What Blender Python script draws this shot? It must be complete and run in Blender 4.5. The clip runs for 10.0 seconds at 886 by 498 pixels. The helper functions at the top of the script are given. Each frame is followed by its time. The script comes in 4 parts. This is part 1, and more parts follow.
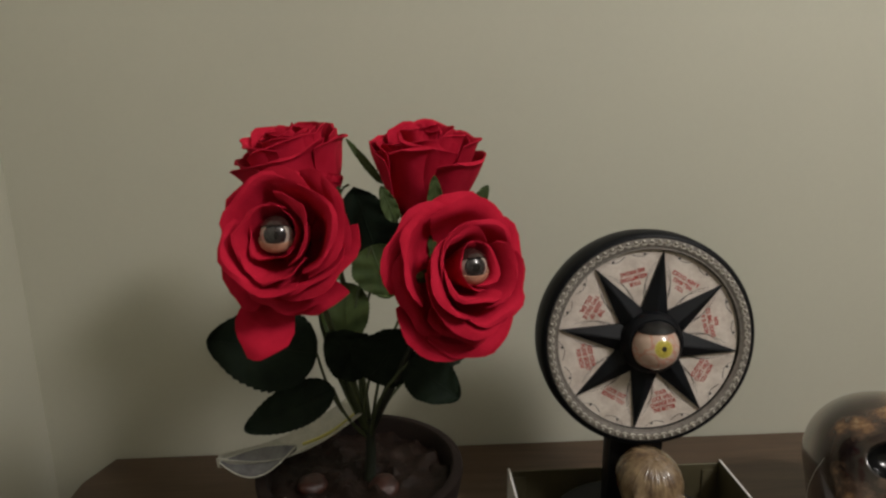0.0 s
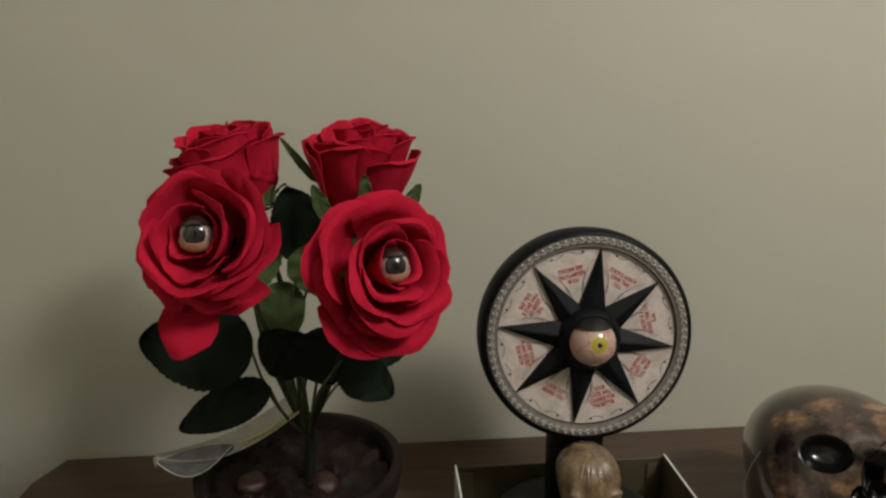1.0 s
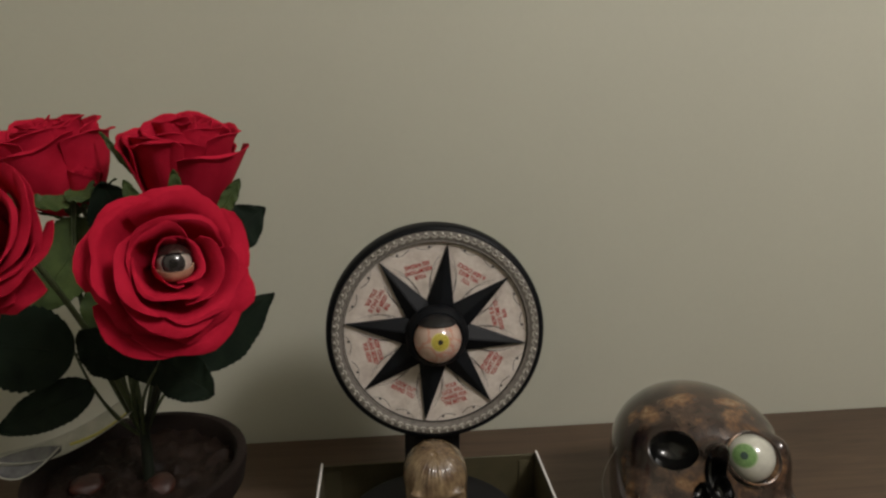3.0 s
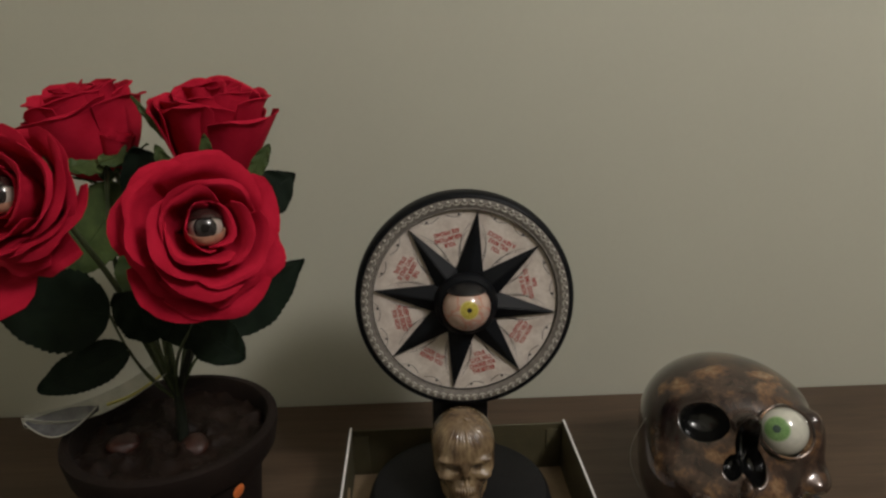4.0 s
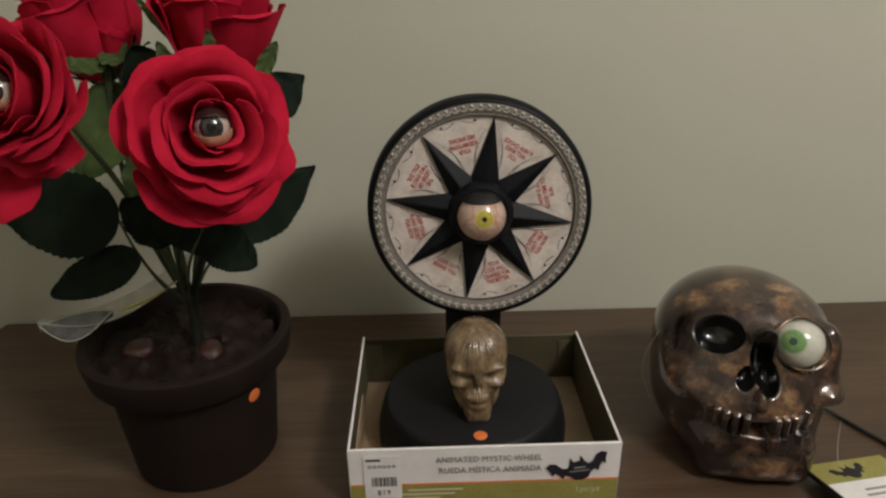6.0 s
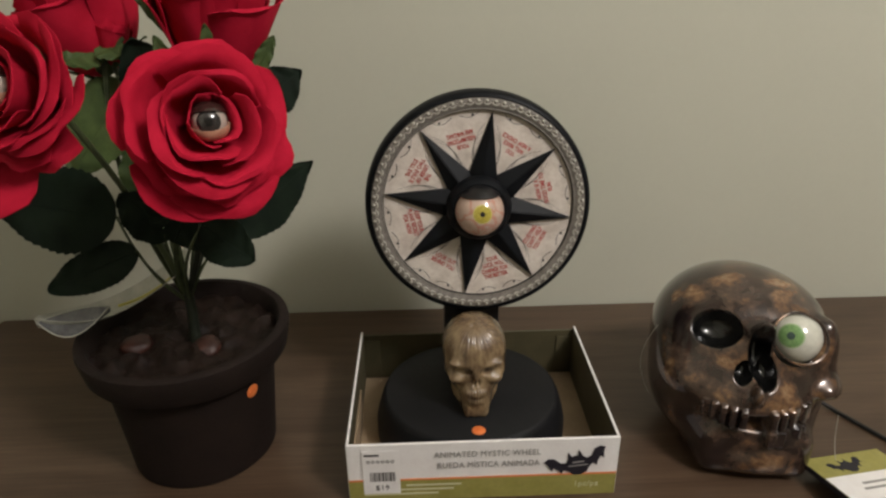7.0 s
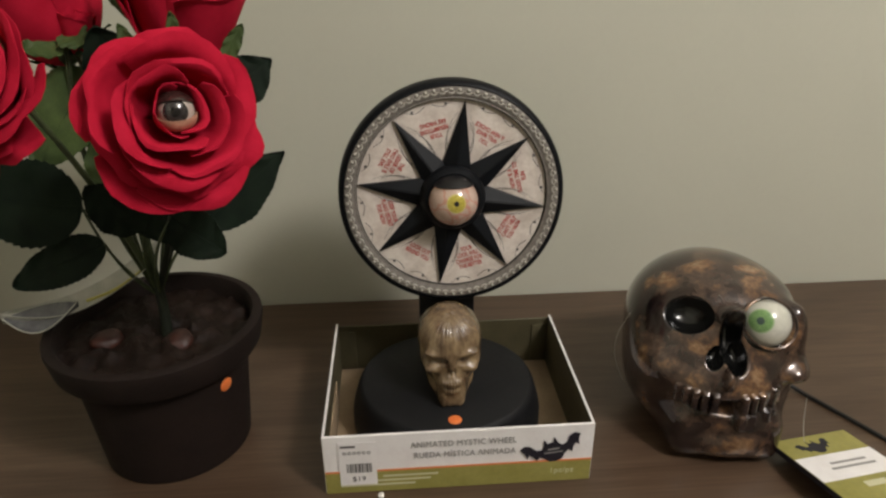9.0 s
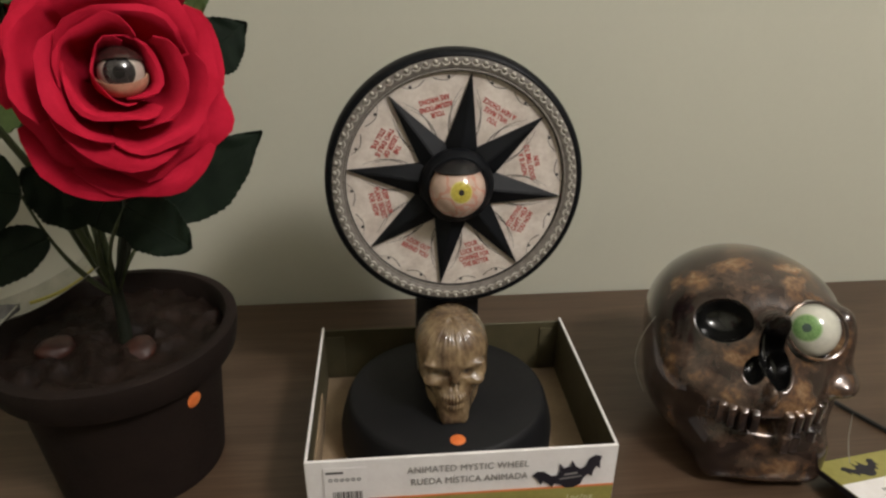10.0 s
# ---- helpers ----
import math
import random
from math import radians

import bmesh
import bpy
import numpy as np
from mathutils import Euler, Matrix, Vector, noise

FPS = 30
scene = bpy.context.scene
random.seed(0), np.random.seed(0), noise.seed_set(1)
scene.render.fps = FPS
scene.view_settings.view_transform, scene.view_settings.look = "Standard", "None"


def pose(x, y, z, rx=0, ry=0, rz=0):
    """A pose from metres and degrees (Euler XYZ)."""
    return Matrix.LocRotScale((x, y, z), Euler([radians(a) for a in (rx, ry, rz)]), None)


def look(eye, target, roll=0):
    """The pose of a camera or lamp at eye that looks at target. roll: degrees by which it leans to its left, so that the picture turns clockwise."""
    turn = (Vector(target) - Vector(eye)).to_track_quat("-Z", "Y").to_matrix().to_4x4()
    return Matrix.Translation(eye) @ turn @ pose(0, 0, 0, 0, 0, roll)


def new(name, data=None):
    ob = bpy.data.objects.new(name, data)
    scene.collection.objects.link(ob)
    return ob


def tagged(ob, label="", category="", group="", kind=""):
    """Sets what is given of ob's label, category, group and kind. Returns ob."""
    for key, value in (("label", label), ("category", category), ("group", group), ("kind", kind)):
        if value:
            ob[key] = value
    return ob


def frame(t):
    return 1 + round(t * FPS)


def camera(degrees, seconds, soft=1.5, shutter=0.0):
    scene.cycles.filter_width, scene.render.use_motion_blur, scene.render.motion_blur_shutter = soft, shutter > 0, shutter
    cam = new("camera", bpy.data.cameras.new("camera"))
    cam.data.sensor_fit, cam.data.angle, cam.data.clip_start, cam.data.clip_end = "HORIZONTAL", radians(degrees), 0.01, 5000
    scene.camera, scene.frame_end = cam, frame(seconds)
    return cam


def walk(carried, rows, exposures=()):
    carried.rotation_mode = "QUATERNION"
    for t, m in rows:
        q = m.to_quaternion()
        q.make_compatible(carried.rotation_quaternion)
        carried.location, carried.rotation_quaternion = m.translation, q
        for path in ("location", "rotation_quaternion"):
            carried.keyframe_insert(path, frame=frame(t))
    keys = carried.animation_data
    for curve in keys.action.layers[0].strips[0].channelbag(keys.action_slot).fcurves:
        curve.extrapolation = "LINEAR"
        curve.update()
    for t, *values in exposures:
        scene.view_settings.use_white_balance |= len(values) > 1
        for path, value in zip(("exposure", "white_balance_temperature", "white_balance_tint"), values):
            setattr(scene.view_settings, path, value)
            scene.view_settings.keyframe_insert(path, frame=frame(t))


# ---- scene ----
cam = camera(66.7, 10.0, soft=2.4)
PATH = [
    (0, (-0.089, -0.411, 0.419), (0.01, 1.527, -0.067), -0.7),
    (0.5, (-0.087, -0.411, 0.419), (0.016, 1.525, -0.073), -0.7),
    (1, (-0.052, -0.416, 0.42), (0.092, 1.516, -0.074), -0.6),
    (1.5, (0.016, -0.416, 0.417), (0.17, 1.517, -0.075), -0.9),
    (2, (0.062, -0.419, 0.419), (0.233, 1.511, -0.078), -0.7),
    (2.2, (0.066, -0.417, 0.421), (0.227, 1.511, -0.085), -0.9),
    (3.3, (0.068, -0.416, 0.417), (0.242, 1.509, -0.097), -0.6),
    (3.5, (0.068, -0.416, 0.418), (0.228, 1.508, -0.102), -0.7),
    (4, (0.066, -0.412, 0.415), (0.155, 1.494, -0.183), -0.8),
    (4.5, (0.064, -0.407, 0.41), (0.106, 1.468, -0.283), -0.9),
    (5, (0.064, -0.404, 0.407), (0.105, 1.444, -0.358), -0.9),
    (5.5, (0.064, -0.402, 0.405), (0.108, 1.428, -0.4), -0.8),
    (7, (0.063, -0.402, 0.402), (0.121, 1.415, -0.432), -0.7),
    (7.5, (0.063, -0.402, 0.403), (0.121, 1.417, -0.426), -0.8),
    (8, (0.064, -0.402, 0.402), (0.168, 1.409, -0.439), -0.6),
    (8.5, (0.066, -0.402, 0.401), (0.189, 1.407, -0.442), -0.5),
    (9, (0.065, -0.401, 0.401), (0.191, 1.4, -0.459), -0.4),
    (9.1, (0.065, -0.401, 0.401), (0.191, 1.4, -0.459), -0.4),
    (9.2, (0.065, -0.384, 0.394), (0.195, 1.414, -0.473), -0.4),
    (9.3, (0.067, -0.373, 0.38), (0.19, 1.437, -0.462), -0.5),
    (9.5, (0.060, -0.343, 0.374), (0.216, 1.451, -0.498), 0.2),
    (10, (0.060, -0.338, 0.372), (0.220, 1.454, -0.503), 0.3),
]
EXPOSURES = [(0, -0.27), (2, -0.30), (3.5, -0.55), (4.0, -0.60), (4.5, -0.50), (5.5, -0.37), (7, 0.0), (10, 0.05)]
walk(cam, [(t, look(eye, target, roll)) for t, eye, target, roll in PATH], EXPOSURES)

# ---- world, lamps ----
world = bpy.data.worlds.new("world")
scene.world = world
world.use_nodes = True
world.node_tree.nodes["Background"].inputs[0].default_value = (0.9, 0.85, 0.7, 1)
world.node_tree.nodes["Background"].inputs[1].default_value = 0.02
LAMP = (0.88, -0.80, 1.33)
lamp_data = bpy.data.lights.new("ceiling_lamp", "POINT")
lamp_data.energy, lamp_data.color, lamp_data.shadow_soft_size = 54.0, (1.0, 0.955, 0.93), 0.14
lamp = new("ceiling_lamp", lamp_data)
lamp.location = LAMP


# ---- materials ----
def nodes_of(name):
    m = bpy.data.materials.new(name)
    m.use_nodes = True
    nt = m.node_tree
    return m, nt, nt.nodes["Principled BSDF"]


def ramp(nt, fac, stops):
    r = nt.nodes.new("ShaderNodeValToRGB")
    while len(r.color_ramp.elements) < len(stops):
        r.color_ramp.elements.new(0.5)
    for e, (p, c) in zip(r.color_ramp.elements, stops):
        e.position, e.color = p, (*c, 1)
    nt.links.new(fac, r.inputs[0])
    return r.outputs[0]


def coords(nt, scale=(1, 1, 1), kind="Object"):
    tc = nt.nodes.new("ShaderNodeTexCoord")
    mp = nt.nodes.new("ShaderNodeMapping")
    mp.inputs["Scale"].default_value = scale
    nt.links.new(tc.outputs[kind], mp.inputs[0])
    return mp.outputs[0]


def noise_of(nt, vec, scale, detail=4, rough=0.6, distort=0.0):
    n = nt.nodes.new("ShaderNodeTexNoise")
    n.inputs["Scale"].default_value, n.inputs["Detail"].default_value = scale, detail
    n.inputs["Roughness"].default_value, n.inputs["Distortion"].default_value = rough, distort
    nt.links.new(vec, n.inputs["Vector"])
    return n.outputs[0]


def bump(nt, bsdf, height, strength, distance):
    b = nt.nodes.new("ShaderNodeBump")
    b.inputs["Strength"].default_value, b.inputs["Distance"].default_value = strength, distance
    nt.links.new(height, b.inputs["Height"])
    nt.links.new(b.outputs[0], bsdf.inputs["Normal"])


def surface(name, dark, light, scale, rough=0.6, metal=0.0, grain=None, stretch=(1, 1, 1), bumps=0.15, depth=0.0005, coat=0.0, sheen=0.0,
            spec=0.5, mid=(0.3, 0.7), speckle=0.25):
    m, nt, b = nodes_of(name)
    vec = coords(nt, stretch)
    big = noise_of(nt, vec, scale)
    col = ramp(nt, big, [(mid[0], dark), (mid[1], light)])
    fine = noise_of(nt, vec, grain or scale * 9, 5, 0.7)
    mix = nt.nodes.new("ShaderNodeMix")
    mix.data_type, mix.blend_type = "RGBA", "OVERLAY"
    mix.inputs["Factor"].default_value = speckle
    nt.links.new(col, mix.inputs["A"])
    nt.links.new(fine, mix.inputs["B"])
    nt.links.new(mix.outputs["Result"], b.inputs["Base Color"])
    r = nt.nodes.new("ShaderNodeMapRange")
    r.inputs["To Min"].default_value, r.inputs["To Max"].default_value = rough * 0.8, min(1, rough * 1.2)
    nt.links.new(fine, r.inputs[0])
    nt.links.new(r.outputs[0], b.inputs["Roughness"])
    b.inputs["Metallic"].default_value = metal
    b.inputs["Coat Weight"].default_value, b.inputs["Coat Roughness"].default_value = coat, 0.08
    b.inputs["Sheen Weight"].default_value = sheen
    b.inputs["Specular IOR Level"].default_value = spec
    bump(nt, b, fine, bumps, depth)
    return m


def plain(name, colour, rough=0.5, metal=0.0, coat=0.0, alpha=1.0, transmission=0.0):
    m, nt, b = nodes_of(name)
    b.inputs["Base Color"].default_value = (*colour, 1)
    b.inputs["Roughness"].default_value, b.inputs["Metallic"].default_value = rough, metal
    b.inputs["Coat Weight"].default_value = coat
    b.inputs["Transmission Weight"].default_value = transmission
    b.inputs["Alpha"].default_value = alpha
    return m


def eye_material(name, white, iris, pupil, r, r_iris, r_pupil, veins=0.0, vein_colour=(0.5, 0.08, 0.04), rim=None):
    """An eyeball of radius r that looks along its own z axis."""
    m, nt, b = nodes_of(name)
    tc = nt.nodes.new("ShaderNodeTexCoord")
    sep = nt.nodes.new("ShaderNodeSeparateXYZ")
    nt.links.new(tc.outputs["Object"], sep.inputs[0])

    def math_of(op, a, c):
        n = nt.nodes.new("ShaderNodeMath")
        n.operation = op
        for i, v in enumerate((a, c)):
            if isinstance(v, (int, float)):
                n.inputs[i].default_value = v
            else:
                nt.links.new(v, n.inputs[i])
        return n.outputs[0]

    d = math_of("SQRT", math_of("ADD", math_of("MULTIPLY", sep.outputs[0], sep.outputs[0]), math_of("MULTIPLY", sep.outputs[1], sep.outputs[1])), 0)
    front = math_of("GREATER_THAN", sep.outputs[2], 0)
    spots = noise_of(nt, tc.outputs["Object"], 180, 3)
    base = ramp(nt, spots, [(0.3, tuple(0.85 * c for c in white)), (0.7, white)])
    if veins:
        warp = nt.nodes.new("ShaderNodeTexNoise")
        warp.inputs["Scale"].default_value = 90
        nt.links.new(tc.outputs["Object"], warp.inputs["Vector"])
        add = nt.nodes.new("ShaderNodeVectorMath")
        add.operation = "MULTIPLY_ADD"
        add.inputs[1].default_value = (0.012, 0.012, 0.012)
        nt.links.new(warp.outputs["Color"], add.inputs[0])
        nt.links.new(tc.outputs["Object"], add.inputs[2])
        vo = nt.nodes.new("ShaderNodeTexVoronoi")
        vo.feature = "DISTANCE_TO_EDGE"
        vo.inputs["Scale"].default_value = 75
        nt.links.new(add.outputs[0], vo.inputs["Vector"])
        line = math_of("LESS_THAN", vo.outputs["Distance"], veins)
        mv = nt.nodes.new("ShaderNodeMix")
        mv.data_type = "RGBA"
        nt.links.new(math_of("MULTIPLY", line, 0.38), mv.inputs["Factor"])
        nt.links.new(base, mv.inputs["A"])
        mv.inputs["B"].default_value = (*vein_colour, 1)
        base = mv.outputs["Result"]
    streak = noise_of(nt, tc.outputs["Object"], 700, 2)
    iris_col = ramp(nt, streak, [(0.3, tuple(0.6 * c for c in iris)), (0.7, iris)])
    for colour, rad in ((rim, r_iris * 1.12), (iris_col, r_iris), (pupil, r_pupil)):
        if colour is None:
            continue
        mx = nt.nodes.new("ShaderNodeMix")
        mx.data_type = "RGBA"
        nt.links.new(math_of("MULTIPLY", math_of("LESS_THAN", d, rad), front), mx.inputs["Factor"])
        nt.links.new(base, mx.inputs["A"])
        if isinstance(colour, tuple):
            mx.inputs["B"].default_value = (*colour, 1)
        else:
            nt.links.new(colour, mx.inputs["B"])
        base = mx.outputs["Result"]
    nt.links.new(base, b.inputs["Base Color"])
    b.inputs["Roughness"].default_value, b.inputs["Coat Weight"].default_value = 0.18, 0.6
    b.inputs["Coat Roughness"].default_value = 0.04
    return m


def wood_material():
    m, nt, b = nodes_of("walnut_laminate")
    vec = coords(nt, (1.2, 11, 11))
    g = noise_of(nt, vec, 3.0, 6, 0.62, 1.2)
    fine = noise_of(nt, coords(nt, (14, 420, 420)), 1.0, 3, 0.6)
    col = ramp(nt, g, [(0.28, (0.050, 0.030, 0.018)), (0.5, (0.075, 0.046, 0.029)), (0.75, (0.106, 0.068, 0.043))])
    mix = nt.nodes.new("ShaderNodeMix")
    mix.data_type, mix.blend_type = "RGBA", "OVERLAY"
    mix.inputs["Factor"].default_value = 0.45
    nt.links.new(col, mix.inputs["A"])
    nt.links.new(fine, mix.inputs["B"])
    nt.links.new(mix.outputs["Result"], b.inputs["Base Color"])
    smear = noise_of(nt, coords(nt), 9, 3)
    r = nt.nodes.new("ShaderNodeMapRange")
    r.inputs["To Min"].default_value, r.inputs["To Max"].default_value = 0.24, 0.42
    nt.links.new(smear, r.inputs[0])
    nt.links.new(r.outputs[0], b.inputs["Roughness"])
    bump(nt, b, fine, 0.12, 0.0003)
    return m


def bronze_material():
    """Dark lacquered glaze, brown and violet, with rubbed copper patches."""
    m, nt, b = nodes_of("mottled_bronze_glaze")
    vec = coords(nt)
    n1 = noise_of(nt, vec, 40, 6, 0.62, 0.15)
    n2 = noise_of(nt, vec, 90, 5, 0.7, 0.5)
    base = ramp(nt, n1, [(0.32, (0.008, 0.005, 0.007)), (0.46, (0.035, 0.021, 0.016)), (0.55, (0.080, 0.052, 0.038)), (0.62, (0.18, 0.100, 0.050)), (0.72, (0.34, 0.245, 0.15))])
    tint = ramp(nt, n2, [(0.35, (0.25, 0.2, 0.22)), (0.65, (0.75, 0.7, 0.66))])
    mix = nt.nodes.new("ShaderNodeMix")
    mix.data_type, mix.blend_type = "RGBA", "OVERLAY"
    mix.inputs["Factor"].default_value = 0.4
    nt.links.new(base, mix.inputs["A"])
    nt.links.new(tint, mix.inputs["B"])
    nt.links.new(mix.outputs["Result"], b.inputs["Base Color"])
    b.inputs["Metallic"].default_value = 0.25
    r = nt.nodes.new("ShaderNodeMapRange")
    r.inputs["To Min"].default_value, r.inputs["To Max"].default_value = 0.14, 0.30
    nt.links.new(n2, r.inputs[0])
    nt.links.new(r.outputs[0], b.inputs["Roughness"])
    b.inputs["Coat Weight"].default_value, b.inputs["Coat Roughness"].default_value = 0.55, 0.05
    bump(nt, b, n2, 0.15, 0.0008)
    return m


WALL = surface("sage_cream_wall_paint", (0.50, 0.495, 0.405), (0.525, 0.52, 0.425), 3.0, 0.75, grain=160, speckle=0.04, bumps=0.02, depth=0.0006)
CEIL = surface("white_ceiling_paint", (0.72, 0.70, 0.64), (0.78, 0.76, 0.7), 3.0, 0.8, grain=90)
FLOORM = surface("brown_carpet", (0.17, 0.13, 0.09), (0.23, 0.18, 0.125), 6.0, 0.95, grain=300, bumps=0.6, depth=0.003)
WOOD = wood_material()
BLACK = surface("black_satin_plastic", (0.004, 0.004, 0.005), (0.007, 0.007, 0.008), 30, 0.38, grain=400, bumps=0.05)
BLACKG = surface("black_gloss_plastic", (0.003, 0.0035, 0.0045), (0.006, 0.007, 0.009), 40, 0.5, grain=300, bumps=0.05, spec=0.14)
BASEM = surface("matt_black_plastic", (0.005, 0.005, 0.006), (0.009, 0.009, 0.010), 30, 0.6, grain=500, bumps=0.08, spec=0.25)
PANEL = surface("aged_parchment_print", (0.40, 0.335, 0.285), (0.62, 0.56, 0.50), 55, 0.6, grain=400, mid=(0.25, 0.6))
INK = plain("dark_grey_ink", (0.05, 0.045, 0.045), 0.6)
RED_INK = plain("faded_red_ink", (0.36, 0.035, 0.03), 0.6)
CHAIN = surface("grey_silver_trim", (0.30, 0.28, 0.24), (0.58, 0.55, 0.49), 220, 0.45, metal=0.25, grain=900)
CHAIND = surface("dark_grey_trim", (0.13, 0.115, 0.10), (0.22, 0.20, 0.175), 220, 0.55, grain=900)
CARD_W = surface("white_printed_card", (0.74, 0.71, 0.70), (0.82, 0.80, 0.79), 40, 0.5, grain=300, bumps=0.05)
CARD_O = surface("olive_printed_card", (0.24, 0.22, 0.05), (0.33, 0.30, 0.09), 30, 0.5, grain=200, bumps=0.05)
CARD_OR = plain("orange_printed_line", (0.62, 0.20, 0.07), 0.5)
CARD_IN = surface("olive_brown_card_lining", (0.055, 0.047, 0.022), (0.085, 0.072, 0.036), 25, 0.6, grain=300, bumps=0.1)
KRAFT = surface("kraft_cardboard", (0.24, 0.17, 0.10), (0.33, 0.24, 0.15), 25, 0.85, grain=500, bumps=0.2)
BONE = surface("carved_brown_bone", (0.075, 0.042, 0.023), (0.27, 0.19, 0.105), 95, 0.24, grain=320, bumps=0.5, depth=0.0014, coat=0.6, stretch=(1, 1, 0.55), mid=(0.32, 0.66))
BRONZE = bronze_material()
SOCKET = plain("black_gloss_glass", (0.004, 0.004, 0.004), 0.2, coat=0.25)
POT = surface("dark_brown_moulded_pot", (0.0085, 0.0042, 0.0030), (0.0135, 0.0072, 0.0052), 40, 0.75, grain=350, bumps=0.25, depth=0.0006, spec=0.25)
SOIL = surface("dark_brown_moulded_soil", (0.006, 0.003, 0.002), (0.018, 0.009, 0.006), 60, 0.6, grain=240, bumps=0.4, depth=0.002, spec=0.2)
PEBBLE = surface("rust_red_pebble", (0.014, 0.005, 0.004), (0.060, 0.017, 0.009), 60, 0.5, grain=300)
PETAL = surface("red_velvet_petal", (0.36, 0.007, 0.024), (0.50, 0.013, 0.040), 45, 0.85, grain=1400, bumps=0.25, depth=0.0004, sheen=0.0, spec=0.08)
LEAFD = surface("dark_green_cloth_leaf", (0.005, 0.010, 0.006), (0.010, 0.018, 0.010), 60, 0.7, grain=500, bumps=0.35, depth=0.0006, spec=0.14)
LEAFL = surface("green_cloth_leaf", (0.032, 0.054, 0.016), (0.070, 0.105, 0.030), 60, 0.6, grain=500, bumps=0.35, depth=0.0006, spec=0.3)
STEM = surface("green_plastic_stem", (0.03, 0.045, 0.018), (0.07, 0.09, 0.035), 80, 0.5, grain=400)
STEMD = surface("dark_plastic_stem", (0.008, 0.012, 0.008), (0.018, 0.022, 0.012), 80, 0.5, grain=400)
STICKER = surface("orange_sticker", (0.72, 0.16, 0.03), (0.82, 0.22, 0.06), 200, 0.55)
LIDSKIN = surface("pink_beige_eyelid", (0.36, 0.17, 0.11), (0.50, 0.28, 0.19), 150, 0.35, grain=600)
LIDDARK = plain("dark_gloss_eyelid", (0.035, 0.016, 0.014), 0.15, coat=0.5)
FILM = surface("translucent_white_film", (0.50, 0.50, 0.44), (0.66, 0.65, 0.58), 60, 0.2, grain=300)
FILM.node_tree.nodes["Principled BSDF"].inputs["Alpha"].default_value = 0.8
FILMG = surface("grey_printed_film", (0.10, 0.10, 0.11), (0.20, 0.20, 0.21), 60, 0.25, grain=300)
YELLOW = plain("pale_yellow_print", (0.55, 0.50, 0.12), 0.4)
CABLE = plain("black_rubber_cable", (0.01, 0.01, 0.01), 0.45)
THREAD = plain("nylon_thread", (0.35, 0.34, 0.3), 0.3)
BAT = plain("black_bat_print", (0.012, 0.010, 0.018), 0.5)
GREYINK = plain("grey_print", (0.27, 0.26, 0.25), 0.6)
PALEINK = plain("pale_print", (0.55, 0.53, 0.35), 0.6)
CRUMB = surface("white_paper_scrap", (0.6, 0.58, 0.54), (0.75, 0.72, 0.68), 200, 0.8)
EYE_WHEEL = eye_material("bloodshot_eye_yellow_iris", (0.56, 0.41, 0.33), (0.55, 0.46, 0.08), (0.02, 0.015, 0.02), 0.0195, 0.0066, 0.0020, 0.05, rim=(0.55, 0.48, 0.16))
EYE_ROSE = eye_material("white_eye_grey_iris", (0.50, 0.43, 0.37), (0.036, 0.030, 0.030), (0.010, 0.008, 0.008), 0.0108, 0.0057, 0.0025, rim=(0.02, 0.018, 0.018))
EYE_SKULL = eye_material("white_eye_green_iris", (0.58, 0.57, 0.49), (0.20, 0.36, 0.13), (0.03, 0.06, 0.05), 0.023, 0.0086, 0.0030, rim=(0.32, 0.42, 0.24))

# ---- mesh helpers ----
WORLD = {}


def thing(name, place, label, category, group=""):
    ob = new(name)
    ob.empty_display_size = 0.02
    ob.matrix_basis = place
    WORLD[ob] = place.copy()
    return tagged(ob, label, category, group)


def part(name, bm, material, parent=None, label="", m=None, smooth=True):
    """One mesh from bm, placed at the world matrix m, under its thing or part."""
    me = bpy.data.meshes.new(name)
    bmesh.ops.recalc_face_normals(bm, faces=bm.faces)
    bm.to_mesh(me)
    bm.free()
    if smooth:
        me.shade_smooth()
        me.set_sharp_from_angle(angle=radians(42))
    return part_of(name, me, material, parent, label, m)


def part_of(name, me, material, parent=None, label="", m=None):
    if material is not None and not me.materials:
        for mm in material if isinstance(material, (list, tuple)) else (material,):
            me.materials.append(mm)
    ob = new(name, me)
    m = m or Matrix()
    WORLD[ob] = m.copy()
    if parent is not None:
        ob.parent = parent
        ob.matrix_basis = WORLD[parent].inverted() @ m
    else:
        ob.matrix_basis = m
    return tagged(ob, label)


def axes(origin, z, up=(0, 0, 1)):
    """A frame at origin with its z axis along z and its y axis as near up as can be."""
    z = Vector(z).normalized()
    x = Vector(up).cross(z)
    x = x.normalized() if x.length > 1e-5 else Vector((1, 0, 0))
    y = z.cross(x)
    return Matrix.Translation(origin) @ Matrix((x, y, z)).transposed().to_4x4()


def block(bm, lo, hi, bevel=0.0, seg=2, mat=0):
    r = bmesh.ops.create_cube(bm, size=1)
    vs = r["verts"]
    for v in vs:
        v.co = Vector([lo[i] + (v.co[i] + 0.5) * (hi[i] - lo[i]) for i in range(3)])
    fs = {f for v in vs for f in v.link_faces}
    for f in fs:
        f.material_index = mat
    if bevel:
        es = list({e for v in vs for e in v.link_edges})
        bmesh.ops.bevel(bm, geom=es, offset=bevel, segments=seg, profile=0.5, affect="EDGES")
    return bm


def boxed(lo, hi, bevel=0.0, seg=2):
    return block(bmesh.new(), lo, hi, bevel, seg)


